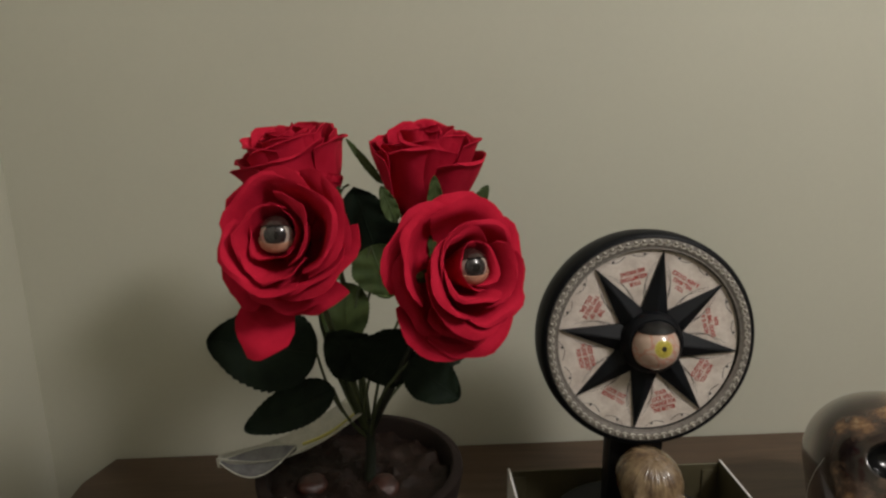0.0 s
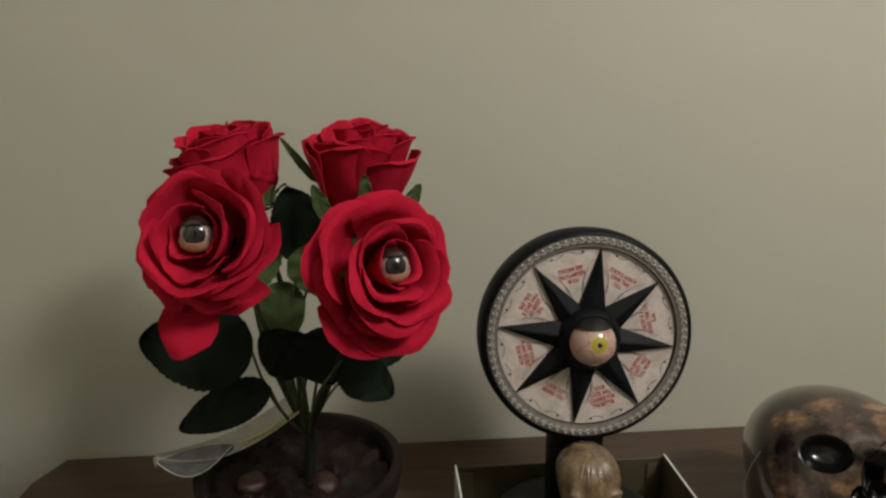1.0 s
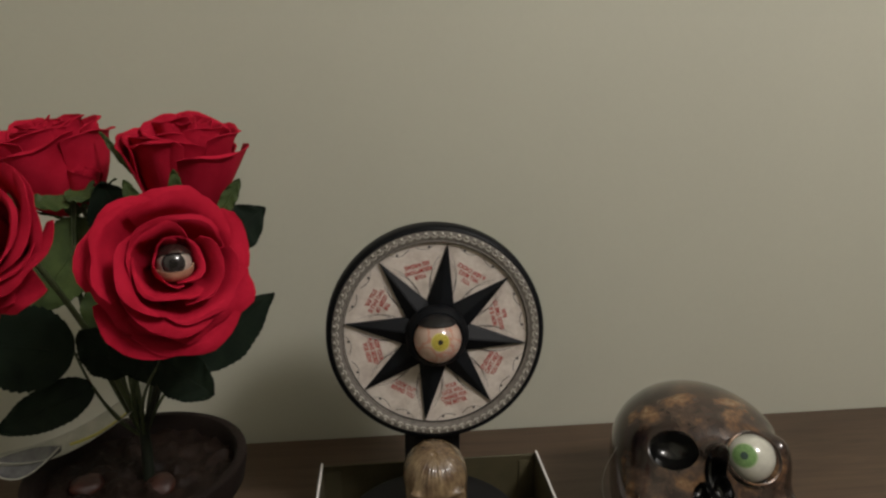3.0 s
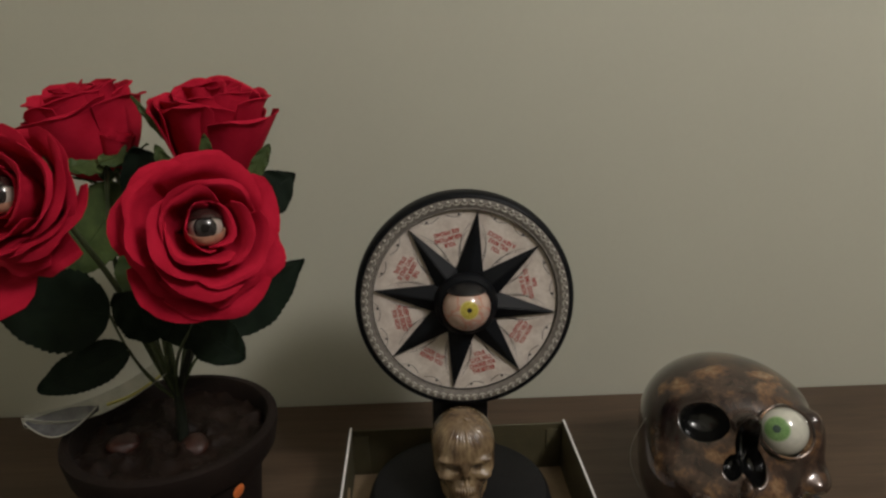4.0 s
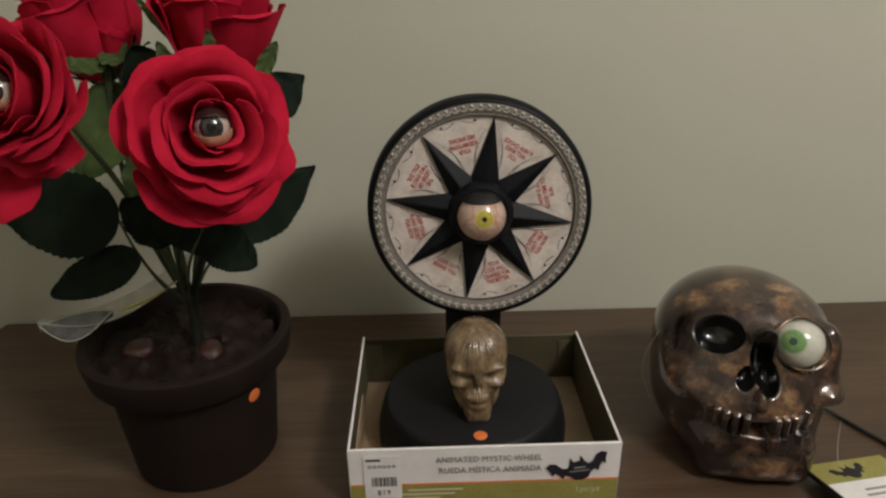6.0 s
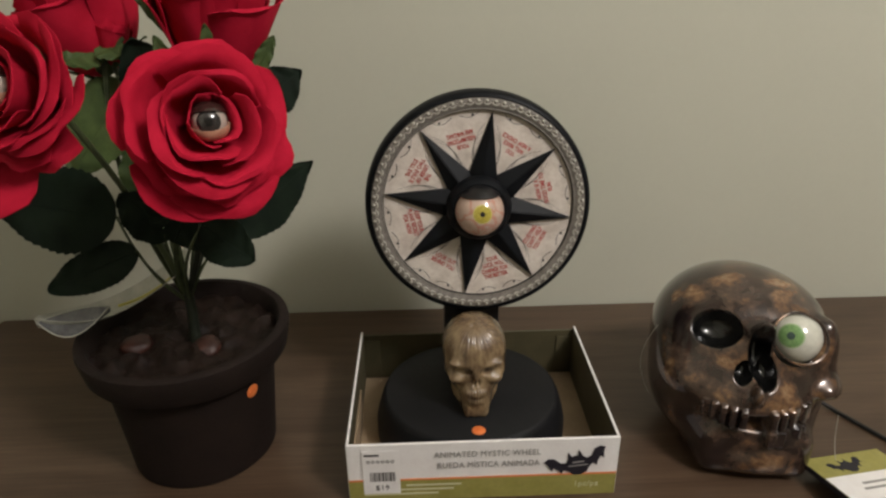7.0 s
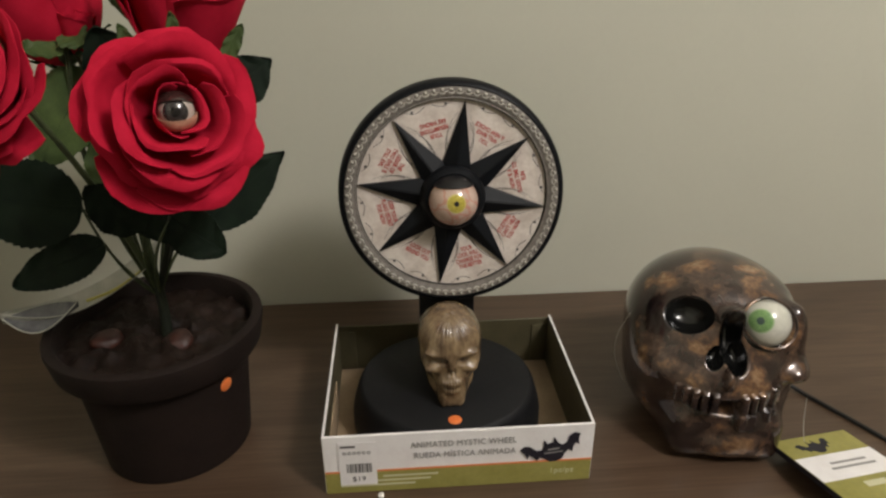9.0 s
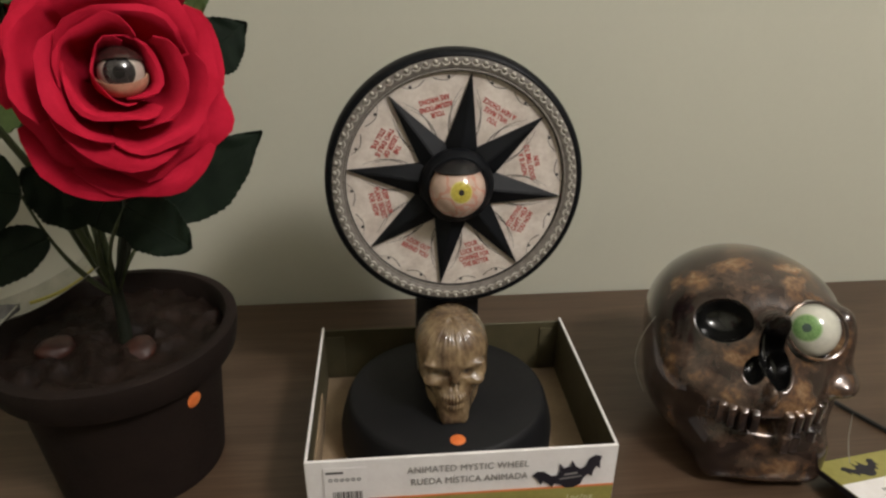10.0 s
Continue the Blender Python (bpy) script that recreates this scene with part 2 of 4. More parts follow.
def lathe(profile, n=64, bm=None):
    """A turned solid round z from (radius, height) pairs; radius 0 closes it."""
    bm = bm or bmesh.new()
    rings = []
    for r, z in profile:
        if r < 1e-6:
            rings.append([bm.verts.new((0, 0, z))])
        else:
            rings.append([bm.verts.new((r * math.cos(2 * math.pi * i / n), r * math.sin(2 * math.pi * i / n), z)) for i in range(n)])
    for a, b in zip(rings, rings[1:]):
        for i in range(n):
            j = (i + 1) % n
            if len(a) == 1 and len(b) == 1:
                continue
            if len(a) == 1:
                bm.faces.new((a[0], b[i], b[j]))
            elif len(b) == 1:
                bm.faces.new((a[i], a[j], b[0]))
            else:
                bm.faces.new((a[i], a[j], b[j], b[i]))
    return bm


def tube(points, radius, n=8, bm=None, taper=1.0):
    bm = bm or bmesh.new()
    pts = [Vector(p) for p in points]
    rings = []
    for i, p in enumerate(pts):
        d = (pts[min(i + 1, len(pts) - 1)] - pts[max(i - 1, 0)]).normalized()
        side = d.cross(Vector((0.3, 0.2, 1))).normalized()
        up = side.cross(d)
        r = radius * (1 + (taper - 1) * i / (len(pts) - 1))
        rings.append([bm.verts.new(p + r * (side * math.cos(2 * math.pi * k / n) + up * math.sin(2 * math.pi * k / n))) for k in range(n)])
    for a, b in zip(rings, rings[1:]):
        for k in range(n):
            bm.faces.new((a[k], a[(k + 1) % n], b[(k + 1) % n], b[k]))
    bm.faces.new(rings[0][::-1])
    bm.faces.new(rings[-1])
    return bm


def bend(a, b, lift, n=10):
    """A bowed line from a to b, pushed by the vector lift at its middle."""
    a, b, lift = Vector(a), Vector(b), Vector(lift)
    return [a.lerp(b, i / n) + lift * math.sin(math.pi * i / n) for i in range(n + 1)]


def sheet(grid, thick, bm=None):
    """A closed thin shell from a grid of points (rows of equal length)."""
    bm = bm or bmesh.new()
    h, w = len(grid), len(grid[0])
    g = np.array([[tuple(p) for p in row] for row in grid])
    du, dv = np.gradient(g, axis=1), np.gradient(g, axis=0)
    nrm = np.cross(du, dv)
    nrm /= np.maximum(np.linalg.norm(nrm, axis=2, keepdims=True), 1e-9)
    top = [[bm.verts.new(g[i, j] + nrm[i, j] * thick / 2) for j in range(w)] for i in range(h)]
    low = [[bm.verts.new(g[i, j] - nrm[i, j] * thick / 2) for j in range(w)] for i in range(h)]
    for i in range(h - 1):
        for j in range(w - 1):
            bm.faces.new((top[i][j], top[i][j + 1], top[i + 1][j + 1], top[i + 1][j]))
            bm.faces.new((low[i][j], low[i + 1][j], low[i + 1][j + 1], low[i][j + 1]))
    edge = [(0, j) for j in range(w)] + [(i, w - 1) for i in range(1, h)] + [(h - 1, j) for j in range(w - 2, -1, -1)] + [(i, 0) for i in range(h - 2, 0, -1)]
    for (i, j), (k, l) in zip(edge, edge[1:] + edge[:1]):
        bm.faces.new((top[i][j], low[i][j], low[k][l], top[k][l]))
    return bm


def outline(points, depth, bm=None):
    """A flat plate in the xy plane, from its outline, depth thick upwards."""
    bm = bm or bmesh.new()
    a = [bm.verts.new((x, y, 0)) for x, y in points]
    b = [bm.verts.new((x, y, depth)) for x, y in points]
    bm.faces.new(a[::-1])
    bm.faces.new(b)
    for i in range(len(a)):
        j = (i + 1) % len(a)
        bm.faces.new((a[i], a[j], b[j], b[i]))
    return bm


def ball(r, u=32, v=20):
    bm = bmesh.new()
    bmesh.ops.create_uvsphere(bm, u_segments=u, v_segments=v, radius=r)
    return bm


def lettering(text, size, material, parent, m, align="CENTER", width=1.0, name="lettering", spacing=1.0, bold=0.0, span=0.0):
    """Raised print: words in the built-in font, in the xy plane of m."""
    cu = bpy.data.curves.new("words", "FONT")
    cu.body, cu.size, cu.align_x, cu.align_y = text, size, align, "CENTER"
    cu.extrude, cu.resolution_u, cu.space_line, cu.space_character = 0.00012, 3, spacing, 1.05
    cu.offset = bold
    tmp = bpy.data.objects.new("words", cu)
    scene.collection.objects.link(tmp)
    me = bpy.data.meshes.new_from_object(tmp)
    bpy.data.objects.remove(tmp)
    if span:
        xs = [v.co.x for v in me.vertices]
        width = span / (max(xs) - min(xs))
    me.transform(Matrix.Diagonal((width, 1, 1, 1)))
    me.materials.clear()
    return part_of(name, me, material, parent, "", m)


# ---- the room ----
WALL_Y, LEFT_X = 0.308, -0.507
RIGHT_X, FRONT_Y, FLOOR_Z, CEIL_Z = 3.4, -4.0, -0.86, 1.54


def setting(name, lo, hi, material, label, bevel=0.0):
    ob = part(name, boxed(lo, hi, bevel), material, smooth=False)
    return tagged(ob, label, name.split("_")[0], kind="structure")


setting("wall_north", (LEFT_X - 0.1, WALL_Y, FLOOR_Z), (RIGHT_X + 0.1, WALL_Y + 0.1, CEIL_Z), WALL, "plain sage cream painted wall behind the dresser")
setting("wall_west", (LEFT_X - 0.1, FRONT_Y, FLOOR_Z), (LEFT_X, WALL_Y, CEIL_Z), WALL, "sage cream painted side wall beside the dresser")
setting("wall_east", (RIGHT_X, FRONT_Y, FLOOR_Z), (RIGHT_X + 0.1, WALL_Y, CEIL_Z), WALL, "sage cream painted wall closing the room")
setting("wall_south", (LEFT_X - 0.1, FRONT_Y - 0.1, FLOOR_Z), (RIGHT_X + 0.1, FRONT_Y, CEIL_Z), WALL, "sage cream painted wall closing the room")
setting("floor", (LEFT_X - 0.1, FRONT_Y - 0.1, FLOOR_Z - 0.1), (RIGHT_X + 0.1, WALL_Y + 0.1, FLOOR_Z), FLOORM, "brown carpeted floor")
setting("ceiling", (LEFT_X - 0.1, FRONT_Y - 0.1, CEIL_Z), (RIGHT_X + 0.1, WALL_Y + 0.1, CEIL_Z + 0.1), CEIL, "plain white painted ceiling")

fixture = thing("ceiling_light", pose(LAMP[0], LAMP[1], CEIL_Z), "small round metal ceiling light fitting", "lamp")
part("ceiling_plate", lathe([(0, 0), (0.07, 0), (0.07, -0.008), (0.06, -0.016), (0, -0.016)], 40), CARD_W, fixture, m=pose(LAMP[0], LAMP[1], CEIL_Z - 0.0005))

# the dresser that carries everything
DX0, DX1, DY0, DY1 = -0.452, 0.92, -0.17, 0.3055
dresser = thing("dresser", pose(0.23, 0.07, FLOOR_Z), "dark walnut-brown wooden dresser with a plain top", "dresser")
bm = bmesh.new()
cut = 0.022
pts = [(DX0, DY0), (DX1, DY0), (DX1, DY1 - cut), (DX1 - cut * 0.5, DY1), (DX0 + cut * 0.8, DY1), (DX0, DY1 - cut * 2.2)]
outline(pts, 0.024, bm)
bmesh.ops.bevel(bm, geom=[e for e in bm.edges if min(v.co.z for v in e.verts) > 0.02], offset=0.003, segments=2, affect="EDGES")
part("dresser_top", bm, WOOD, dresser, m=pose(0, 0, -0.024))
part("dresser_body", boxed((DX0 + 0.02, DY0 + 0.02, FLOOR_Z + 0.06), (DX1 - 0.02, DY1 - 0.004, -0.024), 0.003), WOOD, dresser)
part("plinth", boxed((DX0 + 0.04, DY0 + 0.05, FLOOR_Z), (DX1 - 0.04, DY1 - 0.02, FLOOR_Z + 0.06), 0.003), WOOD, dresser)
for i in range(2):
    for k in range(3):
        x0 = DX0 + 0.04 + i * 0.656
        z0 = FLOOR_Z + 0.08 + k * 0.245
        d = part("drawer_front", boxed((x0, DY0 + 0.006, z0), (x0 + 0.636, DY0 + 0.0195, z0 + 0.235), 0.004), WOOD, dresser)


# ---- skull shapes ----
def rbox(p, c, h, r):
    q = np.abs(p - np.array(c)) - np.array(h)
    return np.linalg.norm(np.maximum(q, 0), axis=-1) + np.minimum(q.max(axis=-1), 0) - r


def blend(a, b, k):
    h = np.clip(0.5 + 0.5 * (b - a) / k, 0, 1)
    return b + (a - b) * h - k * h * (1 - h)


def carve(a, b, k):
    return -blend(-a, b, k)


def skull_form(p):
    """A scowling skull, one unit wide, that stands on z = 0 and faces -y."""
    d = oval(p, (0, 0.10, 0.70), (0.49, 0.55, 0.305))
    d = blend(d, oval(p, (0, -0.10, 0.66), (0.45, 0.36, 0.26)), 0.12)
    d = blend(d, oval(p, (0, -0.14, 0.45), (0.42, 0.32, 0.24)), 0.12)
    d = blend(d, oval(p, (0, -0.10, 0.23), (0.36, 0.35, 0.22)), 0.12)
    d = blend(d, rbox(p, (0, -0.32, 0.105), (0.12, 0.10, 0.035), 0.085), 0.12)
    d = blend(d, oval(p, (0, -0.38, 0.29), (0.22, 0.17, 0.14)), 0.07)
    for s in (-1, 1):
        d = blend(d, tipped(p, (s * 0.20, -0.40, 0.650), (0.21, 0.085, 0.040), 0, s * 5), 0.06)
        d = blend(d, oval(p, (s * 0.28, -0.37, 0.470), (0.13, 0.11, 0.050)), 0.06)
        d = blend(d, oval(p, (s * 0.41, -0.18, 0.53), (0.05, 0.15, 0.09)), 0.06)
    d = blend(d, oval(p, (0, -0.46, 0.53), (0.05, 0.06, 0.09)), 0.05)
    for s in (-1, 1):
        d = carve(d, tipped(p, (s * 0.195, -0.50, 0.572), (0.130, 0.16, 0.052), 0, s * 5), 0.025)
        d = carve(d, oval(p, (s * 0.40, -0.38, 0.270), (0.12, 0.18, 0.085)), 0.07)
        d = carve(d, oval(p, (s * 0.035, -0.56, 0.445), (0.036, 0.14, 0.045)), 0.015)
    d = carve(d, oval(p, (0, -0.56, 0.272), (0.20, 0.07, 0.013)), 0.012)
    for i in range(8):
        a = (i - 3.5) * 0.225
        x, y = 0.20 * math.sin(a), -0.360 - 0.195 * math.cos(a)
        d = blend(d, oval(p, (x, y, 0.320), (0.022, 0.03, 0.042)), 0.010)
        d = blend(d, oval(p, (x * 0.95, y + 0.015, 0.228), (0.021, 0.03, 0.040)), 0.010)
    return d


def oval(p, c, r):
    """Signed distance to an ellipsoid, true enough for long thin ones."""
    q = p - np.array(c)
    k0 = np.linalg.norm(q / np.array(r), axis=-1)
    k1 = np.linalg.norm(q / np.array(r) ** 2, axis=-1)
    return k0 * (k0 - 1) / np.maximum(k1, 1e-9)


def tipped(p, c, r, degrees, roll=0.0):
    """An ellipsoid whose front is tipped up, rolled about its depth axis."""
    t = radians(degrees)
    q = p - np.array(c)
    y, z = q[:, 1] * math.cos(t) - q[:, 2] * math.sin(t), q[:, 1] * math.sin(t) + q[:, 2] * math.cos(t)
    a = radians(roll)
    x, z = q[:, 0] * math.cos(a) + z * math.sin(a), z * math.cos(a) - q[:, 0] * math.sin(a)
    return oval(np.stack([x, y, z], axis=-1), (0, 0, 0), r)


def hollows(p):
    """The glossy black holes of the large skull: two sockets and the nose."""
    d = tipped(p, (-0.222, -0.390, 0.835), (0.138, 0.16, 0.112), 34, -6)
    d = np.minimum(d, tipped(p, (0.190, -0.410, 0.795), (0.142, 0.18, 0.134), 32, -20))
    d = np.minimum(d, tipped(p, (-0.010, -0.52, 0.760), (0.056, 0.18, 0.150), 18))
    d = np.minimum(d, tipped(p, (0.026, -0.55, 0.670), (0.060, 0.16, 0.100), 18, 10))
    return np.minimum(d, tipped(p, (-0.076, -0.55, 0.655), (0.050, 0.13, 0.070), 18, -20))


def long_form(p):
    """A squat skull with a jutting jaw, one unit wide, that stands on z = 0 and faces -y."""
    d = oval(p, (0.006, 0.07, 0.535), (0.462, 0.51, 0.412))
    d = blend(d, oval(p, (0, -0.06, 0.705), (0.425, 0.330, 0.250)), 0.14)
    d = blend(d, oval(p, (0, -0.13, 0.50), (0.455, 0.370, 0.34)), 0.12)
    d = blend(d, oval(p, (0.004, -0.11, 0.27), (0.448, 0.46, 0.31)), 0.15)
    d = blend(d, oval(p, (0, -0.38, 0.46), (0.28, 0.22, 0.16)), 0.10)
    d = blend(d, rbox(p, (0.035, -0.36, 0.165), (0.21, 0.15, 0.06), 0.085), 0.10)
    d = blend(d, oval(p, (0.05, -0.55, 0.15), (0.16, 0.08, 0.08)), 0.06)
    d = blend(d, oval(p, (-0.32, -0.33, 0.50), (0.085, 0.12, 0.080)), 0.16)
    d = blend(d, oval(p, (0.375, -0.34, 0.50), (0.095, 0.13, 0.065)), 0.05)
    d = blend(d, oval(p, (0.37, -0.28, 0.68), (0.06, 0.07, 0.16)), 0.12)
    d = blend(d, tipped(p, (0, -0.43, 0.815), (0.055, 0.055, 0.12), -30), 0.08)
    d = blend(d, oval(p, (-0.015, -0.575, 0.550), (0.030, 0.05, 0.06)), 0.03)
    d = carve(d, oval(p, (0.45, -0.51, 0.385), (0.12, 0.13, 0.065)), 0.04)
    d = carve(d, oval(p, (0.01, -0.67, 0.385), (0.30, 0.17, 0.058)), 0.020)
    d = carve(d, oval(p, (-0.13, -0.70, 0.23), (0.15, 0.10, 0.08)), 0.08)
    for i in range(14):
        a = (i - 6.5) * 0.160
        x, y = 0.315 * math.sin(a), -0.335 - 0.275 * math.cos(a)
        if i not in (6, 7, 11):
            d = blend(d, rbox(p, (x, y, 0.425), (0.009, 0.016, 0.046), 0.010), 0.006)
        if i in (8, 9, 11, 12):
            d = blend(d, rbox(p, (x * 1.02, y - 0.01, 0.315), (0.014, 0.012, 0.038), 0.011), 0.007)
    return carve(d, hollows(p), 0.014)


def skull_mesh(form, width, tall, nu, nv, ridges=0.0, holes=None):
    """A closed skin over the form, by rays from its middle."""
    c = np.array((0.0, -0.08, 0.44))
    s = np.linspace(-math.pi, math.pi, nu, endpoint=False)
    lon = s - 0.5 * np.sin(s)
    lat = np.linspace(-math.pi / 2, math.pi / 2, nv + 2)[1:-1]
    lo, la = np.meshgrid(lon, lat)
    way = np.stack([np.sin(lo) * np.cos(la), -np.cos(lo) * np.cos(la), np.sin(la)], axis=-1).reshape(-1, 3)
    way = np.vstack([way, [[0, 0, -1], [0, 0, 1]]])
    ts = np.linspace(0.03, 0.95, 70)
    near, beyond = np.full(len(way), 0.02), np.full(len(way), ts[-1])
    done = np.zeros(len(way), bool)
    for a, b in zip(ts[-2::-1], ts[:0:-1]):
        left = np.flatnonzero(~done)
        hit = left[form(c + way[left] * a) < 0]
        near[hit], beyond[hit] = a, b
        done[hit] = True
    for _ in range(8):
        half = (near + beyond) / 2
        within = form(c + way * half[:, None]) < 0
        near, beyond = np.where(within, half, near), np.where(within, beyond, half)
    far = (near + beyond) / 2
    if ridges:
        turn = np.arctan2(way[:, 0], -way[:, 1])
        high = np.clip((way[:, 2] - 0.35) / 0.45, 0, 1) * np.clip((0.99 - way[:, 2]) / 0.15, 0, 1)
        far = far + ridges * high * (0.6 * np.sin(turn * 21 + 2.5 * np.sin(way[:, 2] * 7)) + 0.6 * np.sin(turn * 37 + 5 * way[:, 2]))
        far = far + ridges * 0.5 * (1 - high) * np.sin(turn * 23 + 9 * way[:, 2]) * np.sin(way[:, 2] * 26 + turn * 5)
    p = c + way * far[:, None]
    p[:, 2] = np.maximum(p[:, 2], 0.0)
    black = holes(p) < 0.003 if holes else None
    p *= np.array((width, width, width * tall))
    faces = [(i * nu + j, i * nu + (j + 1) % nu, (i + 1) * nu + (j + 1) % nu, (i + 1) * nu + j) for i in range(nv - 1) for j in range(nu)]
    lo_i, hi_i = nu * nv, nu * nv + 1
    faces += [(lo_i, (j + 1) % nu, j) for j in range(nu)]
    faces += [(hi_i, (nv - 1) * nu + j, (nv - 1) * nu + (j + 1) % nu) for j in range(nu)]
    me = bpy.data.meshes.new("skull")
    me.from_pydata(p.tolist(), [], faces)
    me.shade_smooth()
    if black is not None:
        me.polygons.foreach_set("material_index", [int(sum(black[i] for i in f) * 2 >= len(f)) for f in faces])
    return me


# ---- the card tray ----
BW, BD, BH, TH = 0.21, 0.165, 0.056, 0.0022
tray = thing("display_box", pose(0.105, 0.0825, 0), "open white and olive cardboard display box on the dresser", "box")
part("tray_floor", boxed((TH, TH, 0.0004), (BW - TH, BD - TH, 0.0026), 0.0004), KRAFT, tray)


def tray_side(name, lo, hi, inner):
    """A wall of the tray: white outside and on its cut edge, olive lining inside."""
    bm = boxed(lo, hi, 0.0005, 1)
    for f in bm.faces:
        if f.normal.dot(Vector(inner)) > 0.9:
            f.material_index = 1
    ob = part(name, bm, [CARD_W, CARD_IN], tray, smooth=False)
    return ob


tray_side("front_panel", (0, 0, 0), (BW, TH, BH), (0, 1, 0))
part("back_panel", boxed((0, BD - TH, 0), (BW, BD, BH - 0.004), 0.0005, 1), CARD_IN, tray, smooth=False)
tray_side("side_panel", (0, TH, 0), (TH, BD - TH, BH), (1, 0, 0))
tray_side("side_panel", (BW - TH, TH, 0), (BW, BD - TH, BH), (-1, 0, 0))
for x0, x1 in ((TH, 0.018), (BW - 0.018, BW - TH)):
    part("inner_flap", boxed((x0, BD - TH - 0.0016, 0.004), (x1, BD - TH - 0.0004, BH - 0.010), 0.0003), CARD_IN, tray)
part("inner_flap", boxed((TH + 0.0004, 0.012, 0.003), (TH + 0.0016, 0.10, 0.034), 0.0003), KRAFT, tray)
FRONT = axes((0, -0.0003, 0), (0, -1, 0))


def on_front(x, z, d=0.0):
    return FRONT @ Matrix.Translation((x, z, d))


def band(name, x0, x1, z0, z1, mat, d=0.0, h=0.0004, parent=tray, slope=0.0):
    bm = outline([(x0, z0), (x1, z0 + slope), (x1, z1 + slope), (x0, z1)], h)
    return part(name, bm, mat, parent, m=on_front(0, 0, d), smooth=False)


band("olive_band", 0.0006, BW - 0.0006, 0.0006, 0.0205, CARD_O)
band("orange_line", 0.0006, BW - 0.0006, 0.0205, 0.0222, CARD_OR)
lettering("ANIMATED MYSTIC WHEEL", 0.0078, GREYINK, tray, on_front(0.108, 0.0445, 0.0003), span=0.082)
lettering("RUEDA MÍSTICA ANIMADA", 0.0078, GREYINK, tray, on_front(0.109, 0.0340, 0.0003), span=0.079)
lettering("1pc/pz", 0.0075, PALEINK, tray, on_front(0.186, 0.0115, 0.0006), width=0.95)
for k, (x0, x1) in enumerate(((0.045, 0.088), (0.030, 0.082), (0.012, 0.070))):
    band("print_line", x0, x1, 0.0150 - 0.0042 * k, 0.0166 - 0.0042 * k, PALEINK, 0.0004, 0.00015)
sticker = band("price_sticker", 0.012, 0.0405, 0.0085, 0.0505, CARD_W, 0.0004, 0.0003)
band("print_line", 0.0135, 0.0250, 0.0458, 0.0476, INK, 0.0008, 0.00012, sticker)
for k in range(6):
    x = 0.0165 + k * 0.0037
    part("print_mark", lathe([(0.0008, 0), (0.0014, 0), (0.0014, 0.00012), (0.0008, 0.00012), (0.0008, 0)], 14), INK, sticker, m=on_front(x, 0.0405, 0.0008))
random.seed(4)
x = 0.0175
while x < 0.0365:
    w = random.choice((0.0005, 0.0009, 0.0013))
    band("barcode_bar", x, x + w, 0.0210, 0.0300, INK, 0.0008, 0.00012, sticker)
    x += w + random.choice((0.0005, 0.0008))
lettering("$19", 0.0068, INK, sticker, on_front(0.0265, 0.0145, 0.0008))


def bat_outline(w):
    """A flying bat w wide: scalloped wings, eared head, round body."""
    half = [(0.0, 0.20), (0.05, 0.19), (0.085, 0.30), (0.12, 0.16), (0.17, 0.10), (0.25, 0.12), (0.33, 0.24), (0.42, 0.27), (0.50, 0.22),
            (0.455, 0.13), (0.43, 0.01), (0.385, 0.07), (0.33, 0.00), (0.29, -0.09), (0.24, -0.03), (0.17, -0.08), (0.11, -0.17), (0.0, -0.20)]
    return [(x * w, y * w) for x, y in half] + [(-x * w, y * w) for x, y in half[-2:0:-1]]


bat = part("bat_print", outline(bat_outline(0.049), 0.00015), BAT, tray, m=on_front(0.1785, 0.0305, 0.0006) @ pose(0, 0, 0, 0, 0, 17), smooth=False)
band("print_line", 0.1740, 0.1830, 0.0325, 0.0339, GREYINK, 0.0008, 0.00012, bat, 0.0012)
band("print_line", 0.1710, 0.1860, 0.0290, 0.0300, GREYINK, 0.0008, 0.00012, bat, 0.0018)

# ---- the fortune wheel toy ----
BX, BY = 0.101, 0.0825
toy = thing("mystic_wheel", pose(BX, BY, 0.003), "black toy fortune wheel with a bulging eye, standing in the tray", "toy")
part("base", lathe([(0, 0), (0.077, 0), (0.0785, 0.003), (0.0785, 0.016), (0.0770, 0.024), (0.0735, 0.037), (0.0715, 0.0415), (0.0690, 0.0430), (0, 0.0430)], 96), BASEM, toy,
     "round stepped black base", pose(BX, BY, 0.003) @ Matrix.Diagonal((1.05, 1, 1, 1)))
part("post", boxed((0.0795, 0.106, 0.044), (0.1275, 0.124, 0.150), 0.002), BLACK, toy)
part("sticker", lathe([(0, 0), (0.0053, 0), (0.0055, 0.0003), (0.0050, 0.0006), (0, 0.0006)], 28), STICKER, toy, "round orange sticker", pose(0.1035, 0.0245, 0.0460))
part_of("skull", skull_mesh(skull_form, 0.0530, 1.45, 220, 180, 0.0045), BONE, toy, "small carved brown skull with bared teeth", pose(0.1025, 0.0660, 0.0462))

